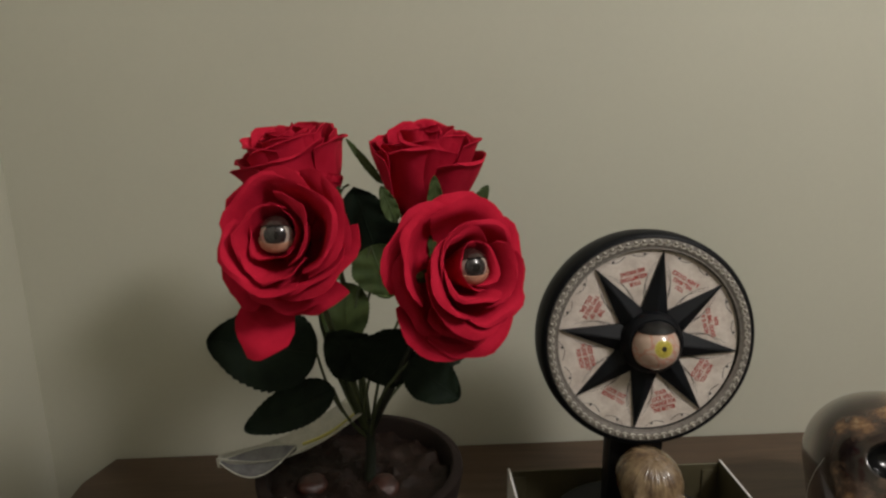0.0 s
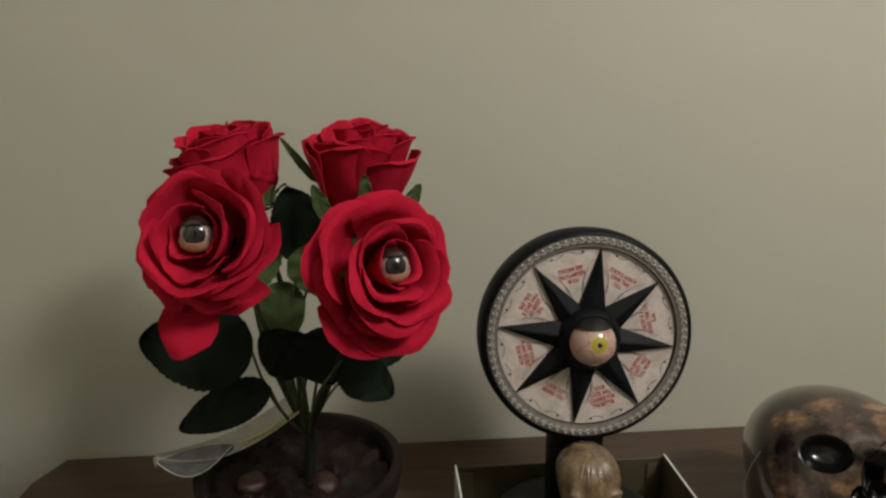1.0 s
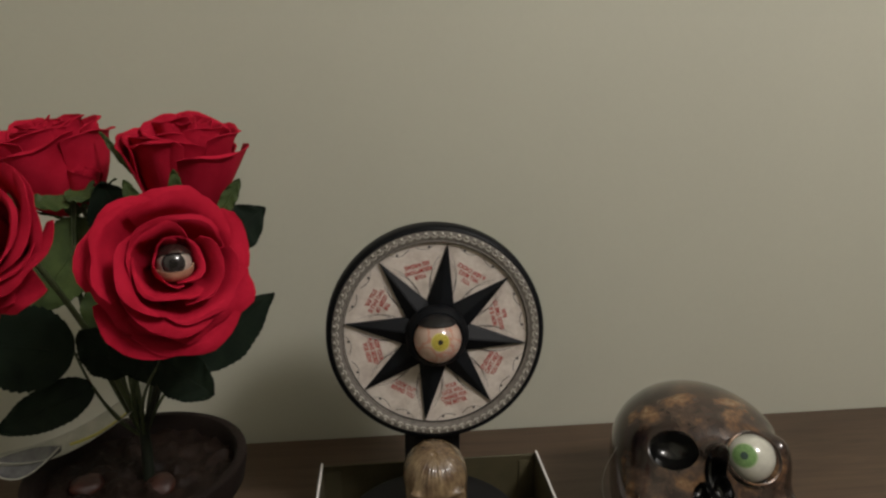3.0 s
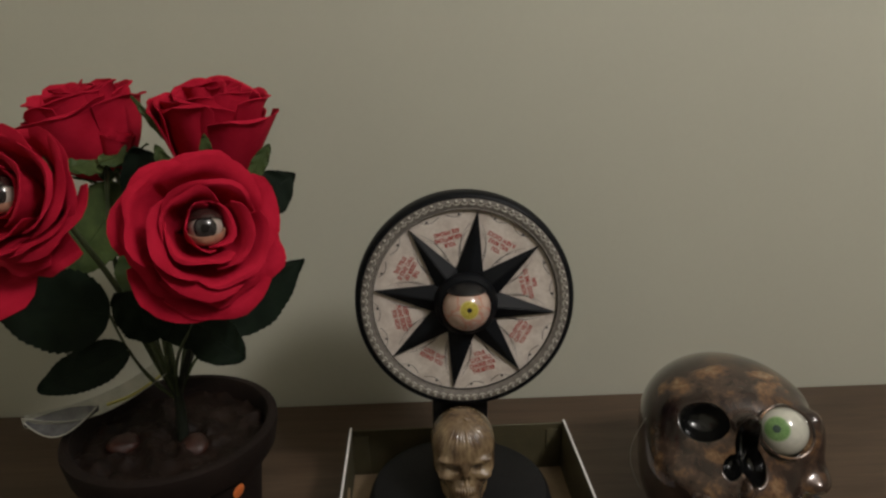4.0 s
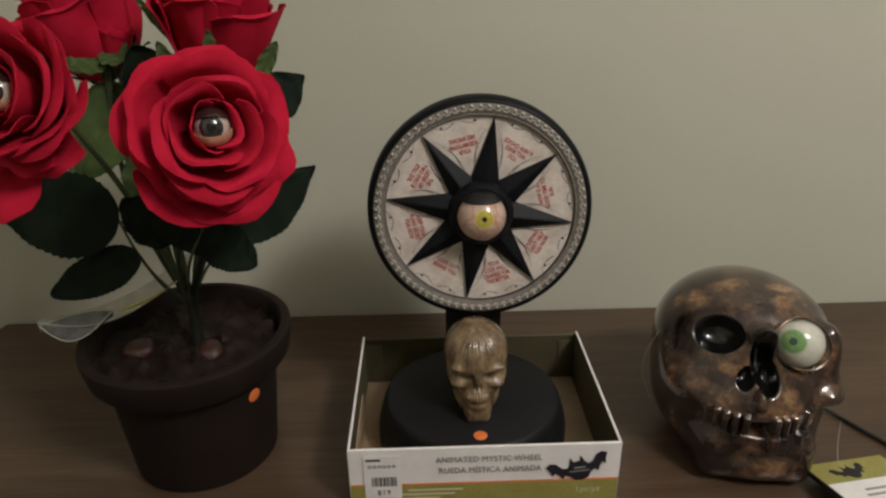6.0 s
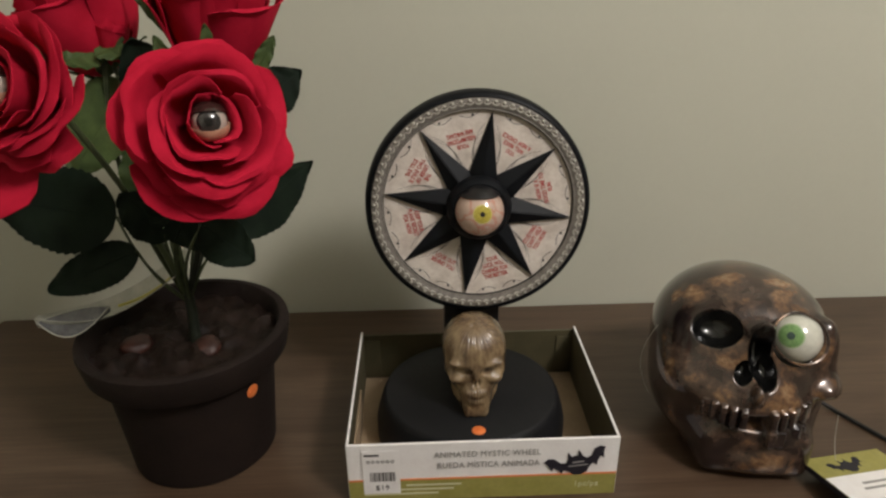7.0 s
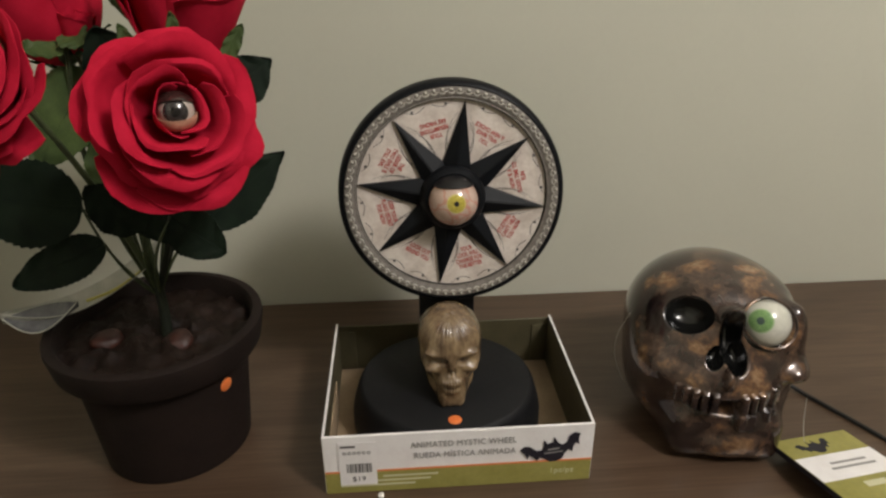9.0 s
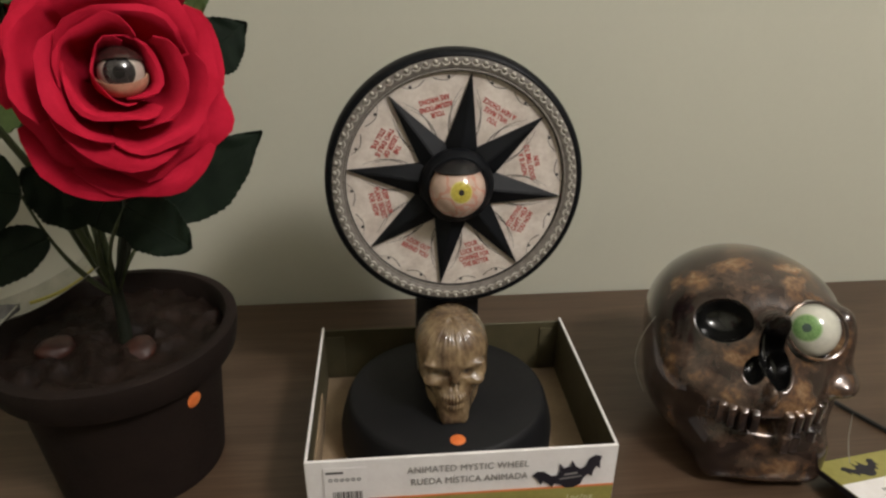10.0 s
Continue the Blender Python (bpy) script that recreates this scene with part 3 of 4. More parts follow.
FACE = axes((0.1080, 0.1015, 0.2074), (0, -1, 0.122))
wheel = part("wheel", lathe([(0, -0.032), (0.088, -0.032), (0.0908, -0.029), (0.0918, -0.016), (0.0908, -0.004), (0.0890, -0.0008), (0.0868, 0), (0.0862, -0.0012), (0.0775, -0.0012),
                             (0.0765, -0.0018), (0.0765, -0.0055), (0, -0.0055)], 128), BLACKG, toy, "round black wheel drum", FACE)
part("trim_ring", lathe([(0.0855, -0.0012), (0.0858, -0.0002), (0.0850, 0.0001), (0.0792, 0.0001), (0.0786, -0.0004), (0.0784, -0.0012)], 128), CHAIND, wheel, "grey twisted chain border", FACE)
link = bmesh.new()
arc = [(0.0027 * math.cos(a), 0.0027 * math.sin(a) + 0.0008, 0) for a in np.linspace(radians(195), radians(345), 8)]
tube(arc, 0.00065, 5, link)
bmesh.ops.create_uvsphere(link, u_segments=7, v_segments=5, radius=0.0016, matrix=Matrix.Translation((0, 0.0010, 0)))
link_me = bpy.data.meshes.new("chain_link")
link.to_mesh(link_me)
link.free()
link_me.shade_smooth()
for k in range(78):
    a = 2 * math.pi * k / 78
    part_of("chain_link", link_me, CHAIN, wheel, m=FACE @ Matrix.Rotation(a, 4, "Z") @ Matrix.Translation((0, 0.0826, 0.0003)))
part("inner_line", lathe([(0.0781, -0.0018), (0.0783, -0.0006), (0.0772, -0.0004), (0.0766, -0.0018)], 128), CHAIND, wheel, m=FACE)

WORDS = ["YOUR\nASSUMPTIONS\nARE WRONG", "THE\nLESSER OF\nTWO EVILS IS\nSTILL EVIL", "KEEP YOUR\nPLANS SECRET\nFOR NOW", "LOOK OUT\nBEHIND YOU",
         "YOUR\nLUCK WILL\nCHANGE FOR\nTHE BETTER", "STUDYING\nCAN'T HELP\nYOU NOW", "NOW IS A\nGOOD TIME TO\nRUN", "YOU\nWILL MAKE\nA NEW CHOICE"]
START = 81.5
for k in range(8):
    a0 = radians(START + 45 * k)
    mid = a0 + radians(22.5)
    edge = [(0.0762 * math.cos(a0 + radians(45) * t / 14), 0.0762 * math.sin(a0 + radians(45) * t / 14)) for t in range(15)]
    inn = [(0.016 * math.cos(a0 + radians(45) * t / 4), 0.016 * math.sin(a0 + radians(45) * t / 4)) for t in range(4, -1, -1)]
    turn = FACE @ Matrix.Rotation(mid + math.pi / 2, 4, "Z")
    panel = part("panel", outline(edge + inn, 0.0012), PANEL, wheel, "aged parchment panel with red lettering", FACE @ Matrix.Translation((0, 0, -0.0054)), smooth=False)
    lettering(WORDS[k], 0.0050, RED_INK, panel, turn @ Matrix.Translation((0, -0.0545, -0.0041)), width=0.68, spacing=0.98, bold=0.00016)
    for s in (-1, 1):
        part("rivet", lathe([(0, 0.0008), (0.0009, 0.0004), (0.0011, 0), (0, 0)][::-1], 10), INK, panel, m=turn @ Matrix.Translation((s * 0.0135, -0.0715, -0.0042)))
        flourish = bmesh.new()
        for r0, r1, off in ((0.040, 0.066, 0.006), (0.036, 0.060, 0.0075)):
            line = []
            for t in np.linspace(0, 1, 8):
                r = r0 + (r1 - r0) * t
                ang = s * (radians(22.5) - math.atan2(0.0052 * (1 - t * 0.6) + off * 0.25 + 0.003 * math.sin(math.pi * t), r) - radians(4.5) * (1 - r / 0.0755) * 4 * 0.45)
                line.append((r * math.sin(ang), -r * math.cos(ang), 0))
            tube(line, 0.00034, 4, flourish, 0.3)
        line = [(s * (0.003 + 0.017 * t), -0.0735 + 0.0035 * math.sin(math.pi * t), 0) for t in np.linspace(0, 1, 8)]
        tube(line, 0.00032, 4, flourish, 0.4)
        part("flourish", flourish, INK, panel, m=turn @ Matrix.Translation((0, 0, -0.0041)))

arm = bmesh.new()
c, s = 0.029 * math.cos(radians(22.5)), 0.029 * math.sin(radians(22.5))
lowv = [arm.verts.new(p) for p in ((0, 0, -0.005), (c, -s, -0.005), (0.0757, 0, -0.005), (c, s, -0.005))]
topv = [arm.verts.new(p) for p in ((0, 0, 0.0045), (c, -s, -0.0015), (0.0757, 0, -0.0015), (c, s, -0.0015))]
hv = arm.verts.new((0.024, 0, 0.0050))
for i in range(4):
    j = (i + 1) % 4
    arm.faces.new((lowv[i], lowv[j], topv[j], topv[i]))
arm.faces.new(lowv[::-1])
for i in range(4):
    arm.faces.new((topv[i], topv[(i + 1) % 4], hv))
arm_me = bpy.data.meshes.new("star_point")
bmesh.ops.bevel(arm, geom=[e for e in arm.edges if hv in e.verts], offset=0.0006, segments=2, affect="EDGES")
bmesh.ops.recalc_face_normals(arm, faces=arm.faces)
arm.to_mesh(arm_me)
arm.free()
for k in range(8):
    part_of("star_point", arm_me, BLACKG, wheel, m=FACE @ Matrix.Rotation(radians(START + 45 * k), 4, "Z") @ Matrix.Translation((0, 0, 0.0001 * (k % 2))))
part("hub", lathe([(0, 0), (0.0255, 0), (0.0262, 0.004), (0.0245, 0.0095), (0.0215, 0.0125), (0.0195, 0.0125), (0, 0.006)], 56), BLACKG, wheel, m=FACE)
GAZE = Vector((0.035, -0.97, 0.235))
part("eyeball", ball(0.0195, 48, 32), EYE_WHEEL, wheel, "bloodshot eyeball with a yellow iris", axes(FACE @ Vector((0, -0.0010, 0.0105)), GAZE))

hood = []
for i in range(8):
    b = radians(40 + 7 * i)
    hood.append([FACE @ Vector((0.0207 * math.sin(z) * math.cos(b), -0.001 + 0.0207 * math.sin(b), 0.0105 + 0.0207 * math.cos(z) * math.cos(b))) for z in np.linspace(radians(-100), radians(100), 21)])
part("eyelid", sheet(hood, 0.0012), BLACK, wheel, "black hood over the eyeball")

# ---- the large skull ----
SK = pose(0.333, 0.094, 0, 0, 0, -10)
SW = 0.150
skull = thing("skull_ornament", SK, "glossy mottled bronze skull ornament with one green eye", "ornament")
part_of("skull_body", skull_mesh(long_form, SW, 1.0, 380, 300, holes=hollows), [BRONZE, SOCKET], skull, "", SK)
lit = SK @ Vector((0.200 * SW, -0.312 * SW, 0.758 * SW))
part("eyeball", ball(0.0205, 48, 32), EYE_SKULL, skull, "white eyeball with a green iris", axes(lit, (-0.60, -0.70, 0.50)))


def ring_part(name, x, y, z, rx, rz, tip, roll, thick):
    """A thin raised lip round an eye socket."""
    loop = [Vector((rx * SW * math.cos(a), rz * SW * math.sin(a), 0.0)) for a in np.linspace(0, 2 * math.pi, 49)]
    return part(name, tube(loop, thick, 8), BRONZE, skull, "", axes(SK @ Vector((x * SW, y * SW, z * SW)), SK.to_3x3() @ Vector(tip)) @ Matrix.Rotation(radians(roll), 4, "Z"))


ring_part("eye_rim", 0.196, -0.400, 0.800, 0.143, 0.130, (0.12, -0.84, 0.54), -25, 0.0012)

# cable and card of the skull
cable = tagged(part("power_cable", tube(bend((0.398, 0.125, 0.012), (0.4385, 0.0905, 0.0028), (0, 0, 0.002), 6) + bend((0.4410, 0.0860, 0.0024), (0.5120, -0.060, 0.0024), (0.002, 0.002, 0), 14)
                    + bend((0.515, -0.066, 0.0024), (0.64, -0.14, 0.0024), (0.0, -0.02, 0), 10), 0.0019, 8), CABLE), "thin black cable lying on the dresser top", "cable")
CARD = Matrix.Translation((0.3925, 0.018, 0.013)) @ pose(0, 0, 0, -8, 3, 11)
tag = thing("hang_tag", CARD, "folded olive and white product tag leaning on the dresser", "tag")


def card_piece(name, x0, x1, y0, y1, z, h, mat, label="", parent=tag):
    return part(name, outline([(x0, y0), (x1, y0), (x1, y1), (x0, y1)], h), mat, parent, label, CARD @ Matrix.Translation((0, 0, z)), smooth=False)


card_piece("cover", -0.028, 0.046, -0.085, 0, 0, 0.0005, CARD_O)
card_piece("back_leaf", -0.0285, 0.0455, -0.0852, -0.0005, -0.0042, 0.0006, BAT, "black back leaf")
card_piece("fold", -0.0285, -0.0281, -0.0850, -0.001, -0.0036, 0.0036, BAT)
card_piece("white_band", -0.0279, 0.0459, -0.056, -0.026, 0.0005, 0.0002, CARD_W)
for k, (x0, x1) in enumerate(((-0.004, 0.030), (-0.008, 0.034))):
    card_piece("print_line", x0, x1, -0.0385 - 0.0062 * k, -0.0360 - 0.0062 * k, 0.0007, 0.0001, GREYINK)
card_piece("print_line", 0.002, 0.022, -0.068, -0.062, 0.0005, 0.0002, PALEINK)
part("bat_print", outline(bat_outline(0.034), 0.00015), BAT, tag, m=CARD @ pose(0.0035, -0.0165, 0.0006, 0, 0, 8), smooth=False)
tagged(part("tag_thread", tube(bend((0.3990, 0.030, 0.045), (0.3935, 0.012, 0.0142), (0.002, 0.004, -0.006), 10), 0.0003, 5), THREAD), "thin clear nylon thread holding the tag", "thread")
part("thread_loop", tube(bend((0.268, 0.088, 0.110), (0.262, 0.088, 0.030), (-0.014, 0, 0), 14), 0.00018, 5), THREAD, skull, "thin clear nylon loop")
bm = bmesh.new()
bmesh.ops.create_icosphere(bm, subdivisions=2, radius=0.0026)
for v in bm.verts:
    v.co *= 1 + 0.5 * noise.noise(v.co * 700)
    v.co.z = max(v.co.z * 0.7, -0.0013)
tagged(part("paper_scrap", bm, CRUMB, m=pose(0.043, -0.006, 0.0013)), "tiny white crumpled paper scrap on the dresser", "scrap")

# ---- the potted roses ----
PX, PY = -0.133, 0.079
PLANT = pose(PX, PY, 0)
plant = thing("potted_rose", PLANT, "artificial red rose plant with eyes in a dark brown pot", "plant")
pot = part("pot", lathe([(0, 0), (0.0570, 0), (0.0595, 0.002), (0.0672, 0.086), (0.0675, 0.0920), (0.0775, 0.0945), (0.0798, 0.0980), (0.0830, 0.1150), (0.0825, 0.1190), (0.0800, 0.1205),
                         (0.0755, 0.1200), (0.0735, 0.1170), (0.0720, 0.1000), (0, 0.0990)], 96), POT, plant, "dark brown moulded flower pot", PLANT)
a = math.atan2(-0.034, 0.055)
out = Vector((math.cos(a), math.sin(a), 0))
part("sticker", lathe([(0, 0), (0.0056, 0), (0.0058, 0.0003), (0.0053, 0.0006), (0, 0.0006)], 28), STICKER, pot, "round orange sticker",
     axes(Vector((PX, PY, 0.0775)) + out * 0.0668, out - Vector((0, 0, 0.092))))
bm = bmesh.new()
n, rings = 72, 22
grid = [[bm.verts.new((0.0738 * r / rings * math.cos(2 * math.pi * i / n), 0.0738 * r / rings * math.sin(2 * math.pi * i / n), 0)) for i in range(n)] for r in range(1, rings + 1)]
for ga, gb in zip(grid, grid[1:]):
    for i in range(n):
        bm.faces.new((ga[i], ga[(i + 1) % n], gb[(i + 1) % n], gb[i]))
bm.faces.new(grid[0])
for v in bm.verts:
    p = v.co * 78
    lump = noise.noise((p.x, p.y, 0.3))
    v.co.z = 0.104 + 0.0085 * abs(lump) ** 0.7 * (1 if lump > 0 else -0.4) + 0.0022 * noise.noise(p * 2.7) + 0.003 * (1 - v.co.length / 0.075)
tagged(part("soil", bm, SOIL, plant, "lumpy dark moulded soil", PLANT), kind="stuff")
random.seed(11)
for x, y, r, mat in ((-0.172, 0.072, 0.0125, PEBBLE), (-0.114, 0.066, 0.0125, PEBBLE)):
    bm = bmesh.new()
    bmesh.ops.create_icosphere(bm, subdivisions=3, radius=r)
    off = Vector((random.random(), random.random(), random.random())) * 9
    for v in bm.verts:
        v.co *= 1 + 0.28 * noise.noise(v.co * 90 + off)
        v.co.z *= 0.55
    part("pebble", bm, mat, plant, "rust red pebble" if mat is PEBBLE else "", pose(x, y, 0.1055, 0, 0, random.uniform(0, 360)))


def petal_grid(rim, zr, base, curl, half, ragged, seed, back=0.0, point=0.0):
    """One petal: a cup from the base up to the rim, its lip rolled out."""
    nv, nu = 12, 13
    P = [Vector((0.005, base)), Vector((rim * 1.02, base * 0.80)), Vector((rim * 0.86, zr + 0.004)), Vector((rim + curl, zr - back))]
    grid = []
    for i in range(nv):
        row = []
        for j in range(nu):
            u = 2 * j / (nu - 1) - 1
            top = 1 - 0.20 * abs(u) ** 2.6 - point * abs(u) + 0.03 * math.cos(u * 3 + seed) - 0.05 * math.exp(-(u - 0.3 * math.sin(seed)) ** 2 * 30) * ragged
            v = i / (nv - 1) * top
            q = (1 - v) ** 3 * P[0] + 3 * v * (1 - v) ** 2 * P[1] + 3 * v * v * (1 - v) * P[2] + v ** 3 * P[3]
            ang = u * half * (0.55 + 0.45 * math.sin(min(1.0, v * 1.5) * math.pi / 2))
            rho = q.x * (1 + 0.07 * u)
            ruff = noise.noise((u * 2.1 + seed * 3.7, v * 2.3, seed)) * 0.0060 * v
            roll = (0.004 * ragged) * max(0, abs(u) - 0.55) * v
            rho += ruff + roll
            row.append((rho * math.cos(ang), rho * math.sin(ang), q.y + ruff * 0.6 - roll * 0.8 + 0.0012 * v * math.sin(3 * u + seed)))
        grid.append(row)
    return grid


def leaf(base, tip, facing, width, mat, parent, cup=0.12, droop=0.1, name="leaf", teeth=15, blunt=0.75, sharp=0.62):
    base, tip = Vector(base), Vector(tip)
    along = tip - base
    L = along.length
    d = along.normalized()
    nrm = Vector(facing)
    nrm = (nrm - d * nrm.dot(d)).normalized()
    side = d.cross(nrm)
    nv, nu = teeth * 4 + 1, 9
    grid = []
    for i in range(nv):
        v = i / (nv - 1)
        w = width / 2 * (math.sin(math.pi * min(1, v ** blunt)) ** sharp + 0.015)
        saw = 1 + (0.07 * ((v * teeth) % 1.0) if 0.06 < v < 0.97 else 0)
        row = []
        for j in range(nu):
            u = 2 * j / (nu - 1) - 1
            ww = w * u * (saw if abs(u) > 0.95 else 1)
            h = cup * width * (abs(u) ** 1.4) * 0.6 - droop * L * (v - 0.4) ** 2 + 0.0012 * math.sin(v * 22 + abs(u) * 5) * abs(u)
            row.append(base + d * (v * L) + side * ww + nrm * h)
        grid.append(row)
    ob = part(name, sheet(grid, 0.0007), mat, parent)
    part("midrib", tube([base + d * (v * L) + nrm * (-droop * L * (v - 0.4) ** 2 + 0.0004) for v in np.linspace(0, 0.96, 9)], 0.0007, 5, None, 0.4), mat, ob)
    return ob


LAYERS_OPEN = [(2, 0.0150, 0.0050, 0.0030, 1.75), (3, 0.0215, 0.0105, 0.0065, 1.25), (3, 0.0300, 0.0090, 0.0105, 1.15), (4, 0.0360, -0.002, 0.0130, 1.0), (5, 0.0395, -0.014, 0.0135, 0.88)]
LAYERS_SHUT = [(3, 0.007, 0.010, 0.001, 1.3), (3, 0.013, 0.011, 0.002, 1.2), (3, 0.020, 0.011, 0.003, 1.2), (4, 0.027, 0.009, 0.004, 1.05), (4, 0.032, 0.003, 0.005, 1.05)]


def rose(place, facing, size, layers, seed, eye=True, spin=0.0, depth=0.042, extra=()):
    """A flower whose heart is at place and which opens along facing."""
    m = axes(place, facing) @ Matrix.Rotation(spin, 4, "Z")
    sc = Matrix.Diagonal((size, size, size, 1))
    heart = part("flower", lathe([(0, -depth), (0.006, -depth + 0.001), (0.009, -depth + 0.008), (0.007, -depth + 0.016), (0, -depth + 0.020)], 20), LEAFL, plant, "velvety red artificial rose flower", m @ sc)
    rnd = random.Random(seed)
    for k, (n, rim, zr, curl, half) in enumerate(layers):
        for i in range(n):
            a = 2 * math.pi * (i + 0.5 * (k % 2) + rnd.uniform(-0.12, 0.12)) / n + k * 0.5
            s = rnd.uniform(0.94, 1.06)
            g = petal_grid(rim * s, zr + rnd.uniform(-0.002, 0.002), -depth * (0.7 + 0.3 * k / len(layers)) if k < 2 else -depth, curl * rnd.uniform(0.8, 1.25), half, 0.4 + 0.16 * k, rnd.uniform(0, 9),
                           0.0015 * k)
            lean = pose(0, 0, 0, rnd.uniform(-7, 7), rnd.uniform(-8, 8), 0) if k else Matrix()
            shift = Matrix.Translation((0, 0, -depth)) @ lean @ Matrix.Translation((0, 0, depth))
            part("petal", sheet(g, 0.0007), PETAL, heart, m=m @ sc @ Matrix.Rotation(a, 4, "Z") @ shift)
    for ang, rim, zr, half, point in extra:
        g = petal_grid(rim, zr, -depth, 0.008, half, 1.0, rnd.uniform(0, 9), 0.004, point)
        part("petal", sheet(g, 0.0007), PETAL, heart, m=m @ sc @ Matrix.Rotation(radians(ang) - spin, 4, "Z"))
    for i in range(5):
        a = 2 * math.pi * i / 5 + 0.4
        r = 0.030 * size
        p = m @ (sc @ Vector((0.007 * math.cos(a), 0.007 * math.sin(a), -depth)))
        q = m @ (sc @ Vector((0.030 * math.cos(a), 0.030 * math.sin(a), -depth + 0.016)))
        leaf(p, q, m.to_3x3() @ Vector((math.cos(a) * 0.5, math.sin(a) * 0.5, -1)), 0.009 * size, LEAFL, heart, name="sepal", teeth=2, droop=-0.2)
    if eye:
        place = Vector(place) - 0.003 * Vector(facing).normalized()
        e = part("eyeball", ball(0.0097, 40, 26), EYE_ROSE, heart, "glossy white eyeball with a dark iris", axes(place, eye))
        em = axes(place, Vector(eye) + Vector((0, 0, -0.1)))
        rows = []
        for i in range(7):
            el = radians(-6 - 9 * i)
            row = []
            for j in range(17):
                az = radians(-95 + 190 * j / 16)
                fall = math.cos(az * 0.92)
                b = radians(-4) + (el - radians(-4)) * 1.0 - radians(17) * max(0, fall)
                r = 0.0104 + 0.0009 * math.sin(math.pi * i / 6)
                row.append(em @ Vector((r * math.sin(az) * math.cos(b), r * math.sin(b), r * math.cos(az) * math.cos(b))))
            rows.append(row)
        part("lower_eyelid", sheet(rows, 0.0008), LIDSKIN, e, "pinkish lower eyelid")
        rows = []
        for i in range(7):
            row = []
            for j in range(17):
                az = radians(-95 + 190 * j / 16)
                b = radians(16 + 12 * i) + radians(22) * max(0, math.cos(az * 0.92))
                b = min(b, radians(95))
                r = 0.0107
                row.append(em @ Vector((r * math.sin(az) * math.cos(b), r * math.sin(b), r * math.cos(az) * math.cos(b))))
            rows.append(row)
        part("upper_eyelid", sheet(rows, 0.0008), LIDDARK, e, "dark glossy upper eyelid")
    return m @ Vector((0, 0, -depth * size))


R1 = rose((-0.052, -0.033, 0.3135), (0.47, -0.82, 0.31), 0.86, LAYERS_OPEN, 3, (0.25, -0.92, 0.18), 0.3, 0.044, ((-85, 0.058, -0.022, 0.7, 0), (-45, 0.054, -0.024, 0.6, 0), (-125, 0.057, -0.024, 0.6, 0)))
R2 = rose((-0.166, -0.030, 0.335), (-0.28, -0.88, 0.36), 0.87, LAYERS_OPEN, 8, (0.02, -0.96, 0.16), 1.1, 0.044, ((-106, 0.080, -0.020, 0.42, 0.42), (-65, 0.050, -0.024, 0.5, 0), (-140, 0.050, -0.020, 0.5, 0)))
R3 = rose((-0.075, 0.088, 0.374), (0.08, -0.10, 1), 1.12, LAYERS_SHUT, 5, None, 0.2, 0.054)
R4 = rose((-0.182, 0.110, 0.372), (-0.26, -0.10, 1), 1.18, LAYERS_SHUT, 6, None, 0.9, 0.050)
R5 = rose((-0.147, 0.096, 0.348), (0.30, -0.05, 1), 0.42, LAYERS_SHUT[:4], 7, None, 0.9, 0.060)

ROOT = Vector((-0.126, 0.077, 0.104))
FORK = Vector((-0.124, 0.075, 0.160))
part("main_stem", tube([ROOT, ROOT.lerp(FORK, 0.5) + Vector((0.001, 0, 0)), FORK], 0.0048, 12, None, 0.75), STEMD, plant, "thick dark plastic stem")
for end, lift, mat in ((R1, (0.004, 0.01, 0.0), STEMD), (R2, (-0.006, 0.02, 0.0), STEM), (R3, (0.008, 0.004, 0), STEMD), (R4, (-0.010, 0.0, 0), STEM), (R5, (0.004, 0.004, 0), STEM)):
    a, b = FORK - Vector((0, 0, 0.012)), Vector(end)
    part("branch", tube(bend(a, b, lift, 12), 0.0026, 8, None, 0.75), mat, plant)

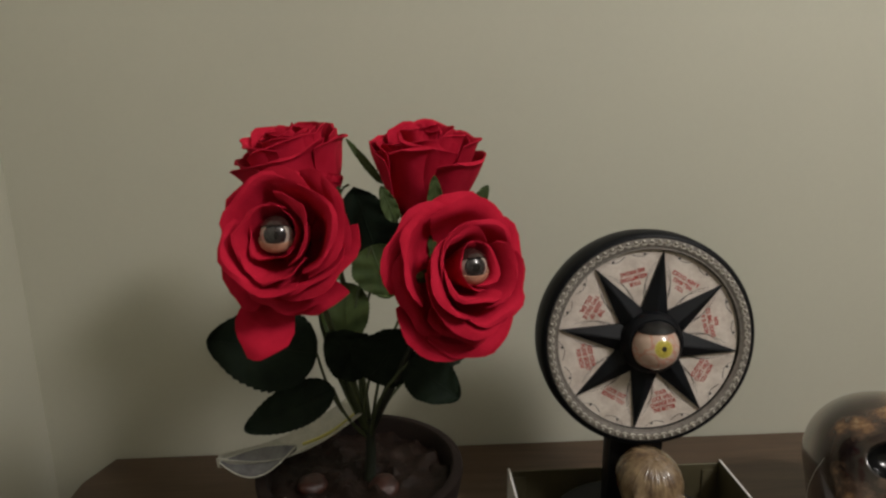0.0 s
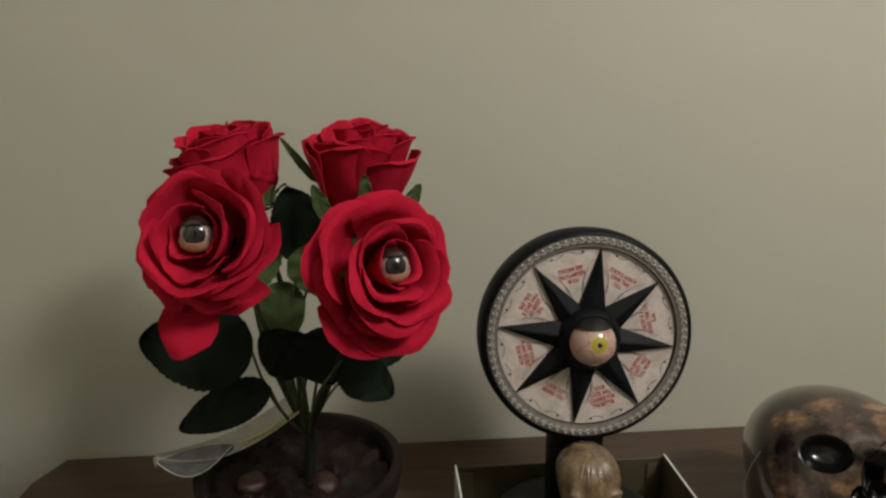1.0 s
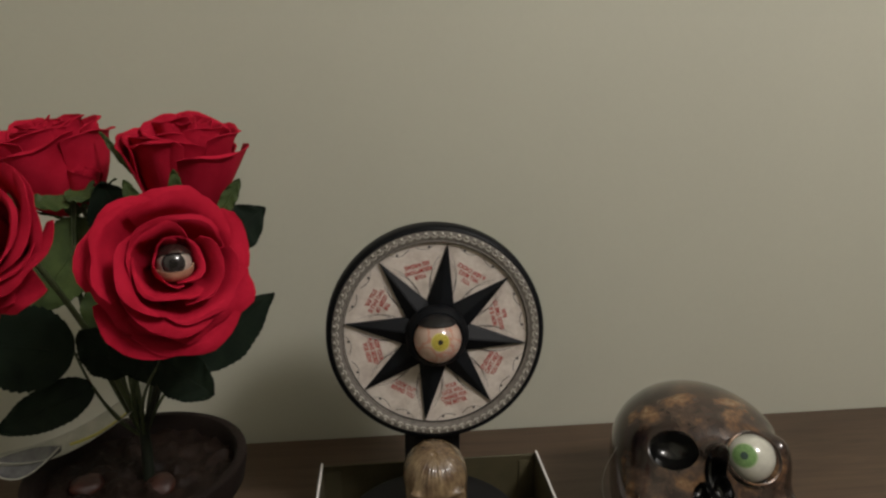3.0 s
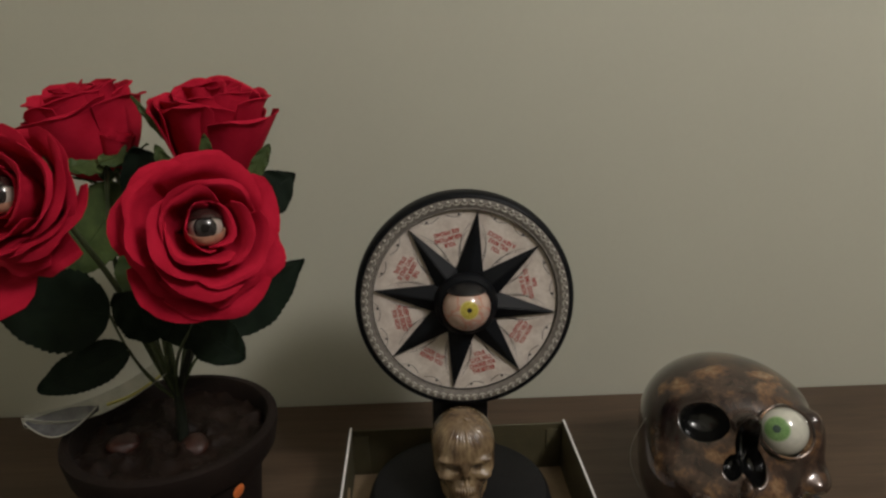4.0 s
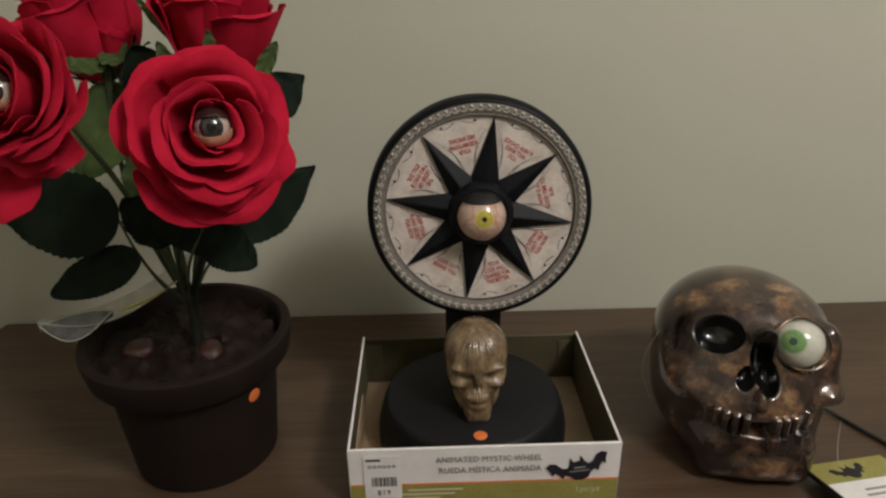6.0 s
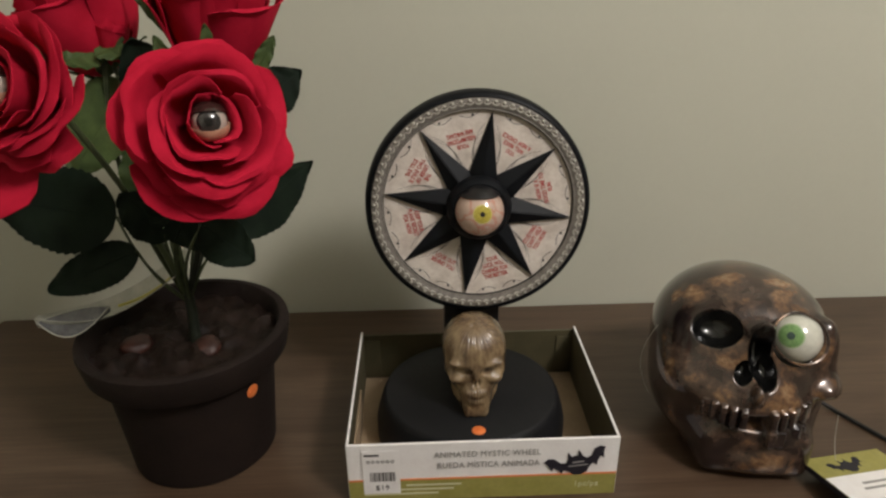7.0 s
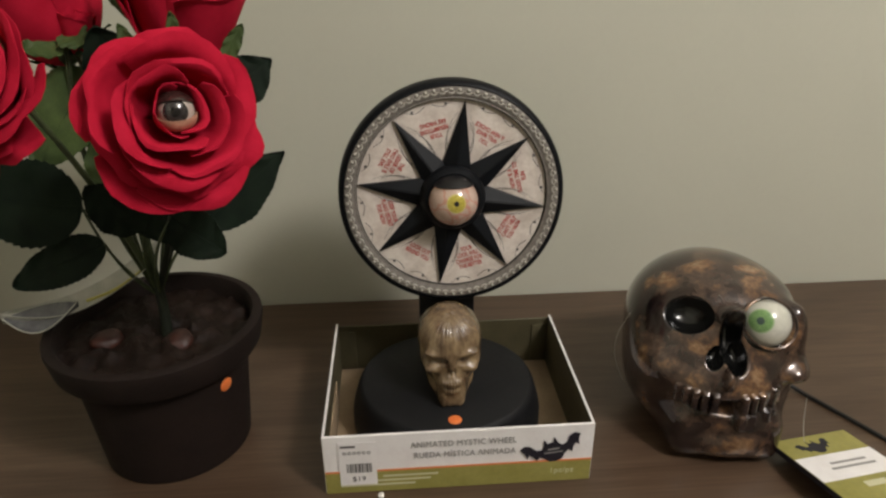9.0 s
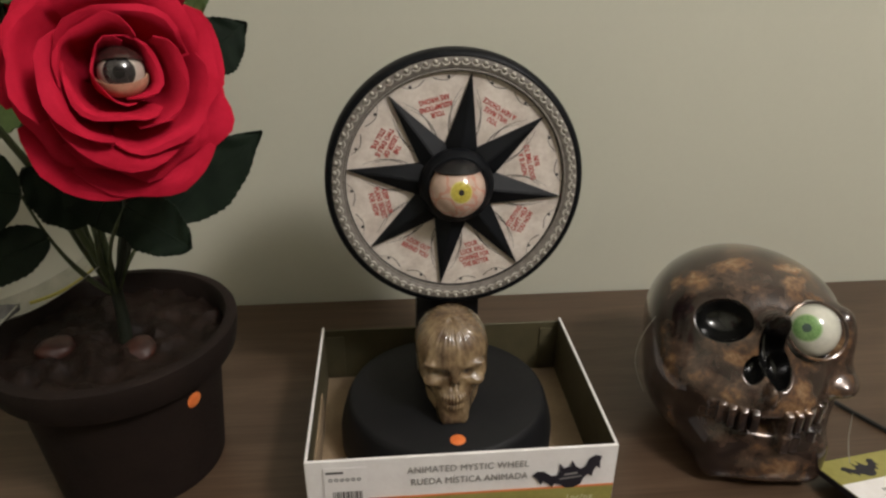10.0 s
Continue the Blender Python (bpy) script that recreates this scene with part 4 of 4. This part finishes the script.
LEAVES = [
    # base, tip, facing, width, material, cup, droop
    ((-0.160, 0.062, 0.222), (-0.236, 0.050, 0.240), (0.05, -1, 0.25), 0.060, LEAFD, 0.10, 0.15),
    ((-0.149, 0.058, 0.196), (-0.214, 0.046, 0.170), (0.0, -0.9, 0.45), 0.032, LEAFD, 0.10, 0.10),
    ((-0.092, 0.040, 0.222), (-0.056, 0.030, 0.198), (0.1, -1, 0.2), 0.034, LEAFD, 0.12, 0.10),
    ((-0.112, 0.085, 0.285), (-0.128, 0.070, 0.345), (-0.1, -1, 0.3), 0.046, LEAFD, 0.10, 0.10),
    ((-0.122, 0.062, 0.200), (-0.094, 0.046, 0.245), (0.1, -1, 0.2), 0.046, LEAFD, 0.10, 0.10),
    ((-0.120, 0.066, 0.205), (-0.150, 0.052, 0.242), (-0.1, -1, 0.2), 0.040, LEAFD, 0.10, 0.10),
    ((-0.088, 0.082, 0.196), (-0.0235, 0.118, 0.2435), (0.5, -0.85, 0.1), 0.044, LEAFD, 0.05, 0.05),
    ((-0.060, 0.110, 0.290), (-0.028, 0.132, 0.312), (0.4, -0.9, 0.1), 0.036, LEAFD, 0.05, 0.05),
    ((-0.146, 0.094, 0.312), (-0.192, 0.076, 0.250), (-0.2, -1, 0.1), 0.050, LEAFL, 0.10, 0.15),
    ((-0.138, 0.085, 0.270), (-0.140, 0.065, 0.222), (-0.1, -1, 0.1), 0.036, LEAFL, 0.10, 0.15),
    ((-0.118, 0.078, 0.300), (-0.104, 0.070, 0.262), (-0.2, -1, 0.1), 0.040, LEAFL, 0.10, 0.15),
    ((-0.158, 0.092, 0.335), (-0.180, 0.078, 0.330), (-0.3, -0.9, 0.4), 0.026, LEAFL, 0.2, 0.3),
    ((-0.155, 0.092, 0.340), (-0.140, 0.078, 0.332), (0.1, -0.9, 0.5), 0.022, LEAFL, 0.2, 0.3),
]
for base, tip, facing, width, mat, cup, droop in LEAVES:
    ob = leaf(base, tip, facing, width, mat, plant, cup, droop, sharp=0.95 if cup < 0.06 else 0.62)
    b = Vector(base)
    part("leaf_stalk", tube(bend(FORK - Vector((0, 0, 0.018)), b, (b - FORK).cross(Vector((0, 1, 0))) * 0.10, 10), 0.0014, 6, None, 0.7), STEM, plant)
leaf((-0.108, 0.088, 0.345), (-0.134, 0.094, 0.378), (-0.3, -0.9, 0.3), 0.006, LEAFL, plant, name="sepal", teeth=3)
for base, tip in (((-0.070, 0.049, 0.322), (-0.071, 0.046, 0.356)), ((-0.046, 0.060, 0.322), (-0.032, 0.064, 0.346)), ((-0.098, 0.056, 0.322), (-0.108, 0.058, 0.348))):
    leaf(base, tip, (0, -1, 0.2), 0.011, LEAFL, plant, name="sepal", teeth=3)

# printed care label tucked between the stems
rows, low = [], []
for i in range(13):
    v = i / 12
    mid = Vector((-0.243, 0.068, 0.1265)).lerp(Vector((-0.128, 0.084, 0.168)), v) + Vector((0, 0, -0.014 * math.sin(math.pi * v)))
    half = 0.017 * math.sin(math.pi * min(1, 0.02 + v * 0.62)) + 0.001
    rows.append([mid + Vector((0.1 * u * half, u * half, 0.010 * u * u * (1 - v) + 0.012 * max(0, u) * v)) for u in np.linspace(-1, 1, 9)])
lab = part("care_label", sheet(rows, 0.0005), FILM, plant, "translucent printed care label tucked in the pot")
rows = []
for i in range(11):
    v = i / 10
    mid = Vector((-0.240, 0.070, 0.1300)).lerp(Vector((-0.180, 0.066, 0.1440)), v) + Vector((0, 0, -0.007 * math.sin(math.pi * v)))
    half = 0.0095 * math.sin(math.pi * (0.04 + 0.92 * v))
    rows.append([mid + Vector((0, u * half - 0.006, 0.004 * u * u + 0.007 * u * math.sin(math.pi * v))) for u in np.linspace(-1, 1, 7)])
part("label_fold", sheet(rows, 0.0004), FILMG, lab, "grey printed fold")
for k in (0, -1):
    part("label_edge", tube([r[k] for r in rows], 0.0006, 5), FILM, lab)
part("label_stripe", tube(bend((-0.176, 0.066, 0.1455), (-0.132, 0.080, 0.166), (0, 0, -0.004), 8), 0.0012, 6), YELLOW, lab, "pale yellow printed stripe")
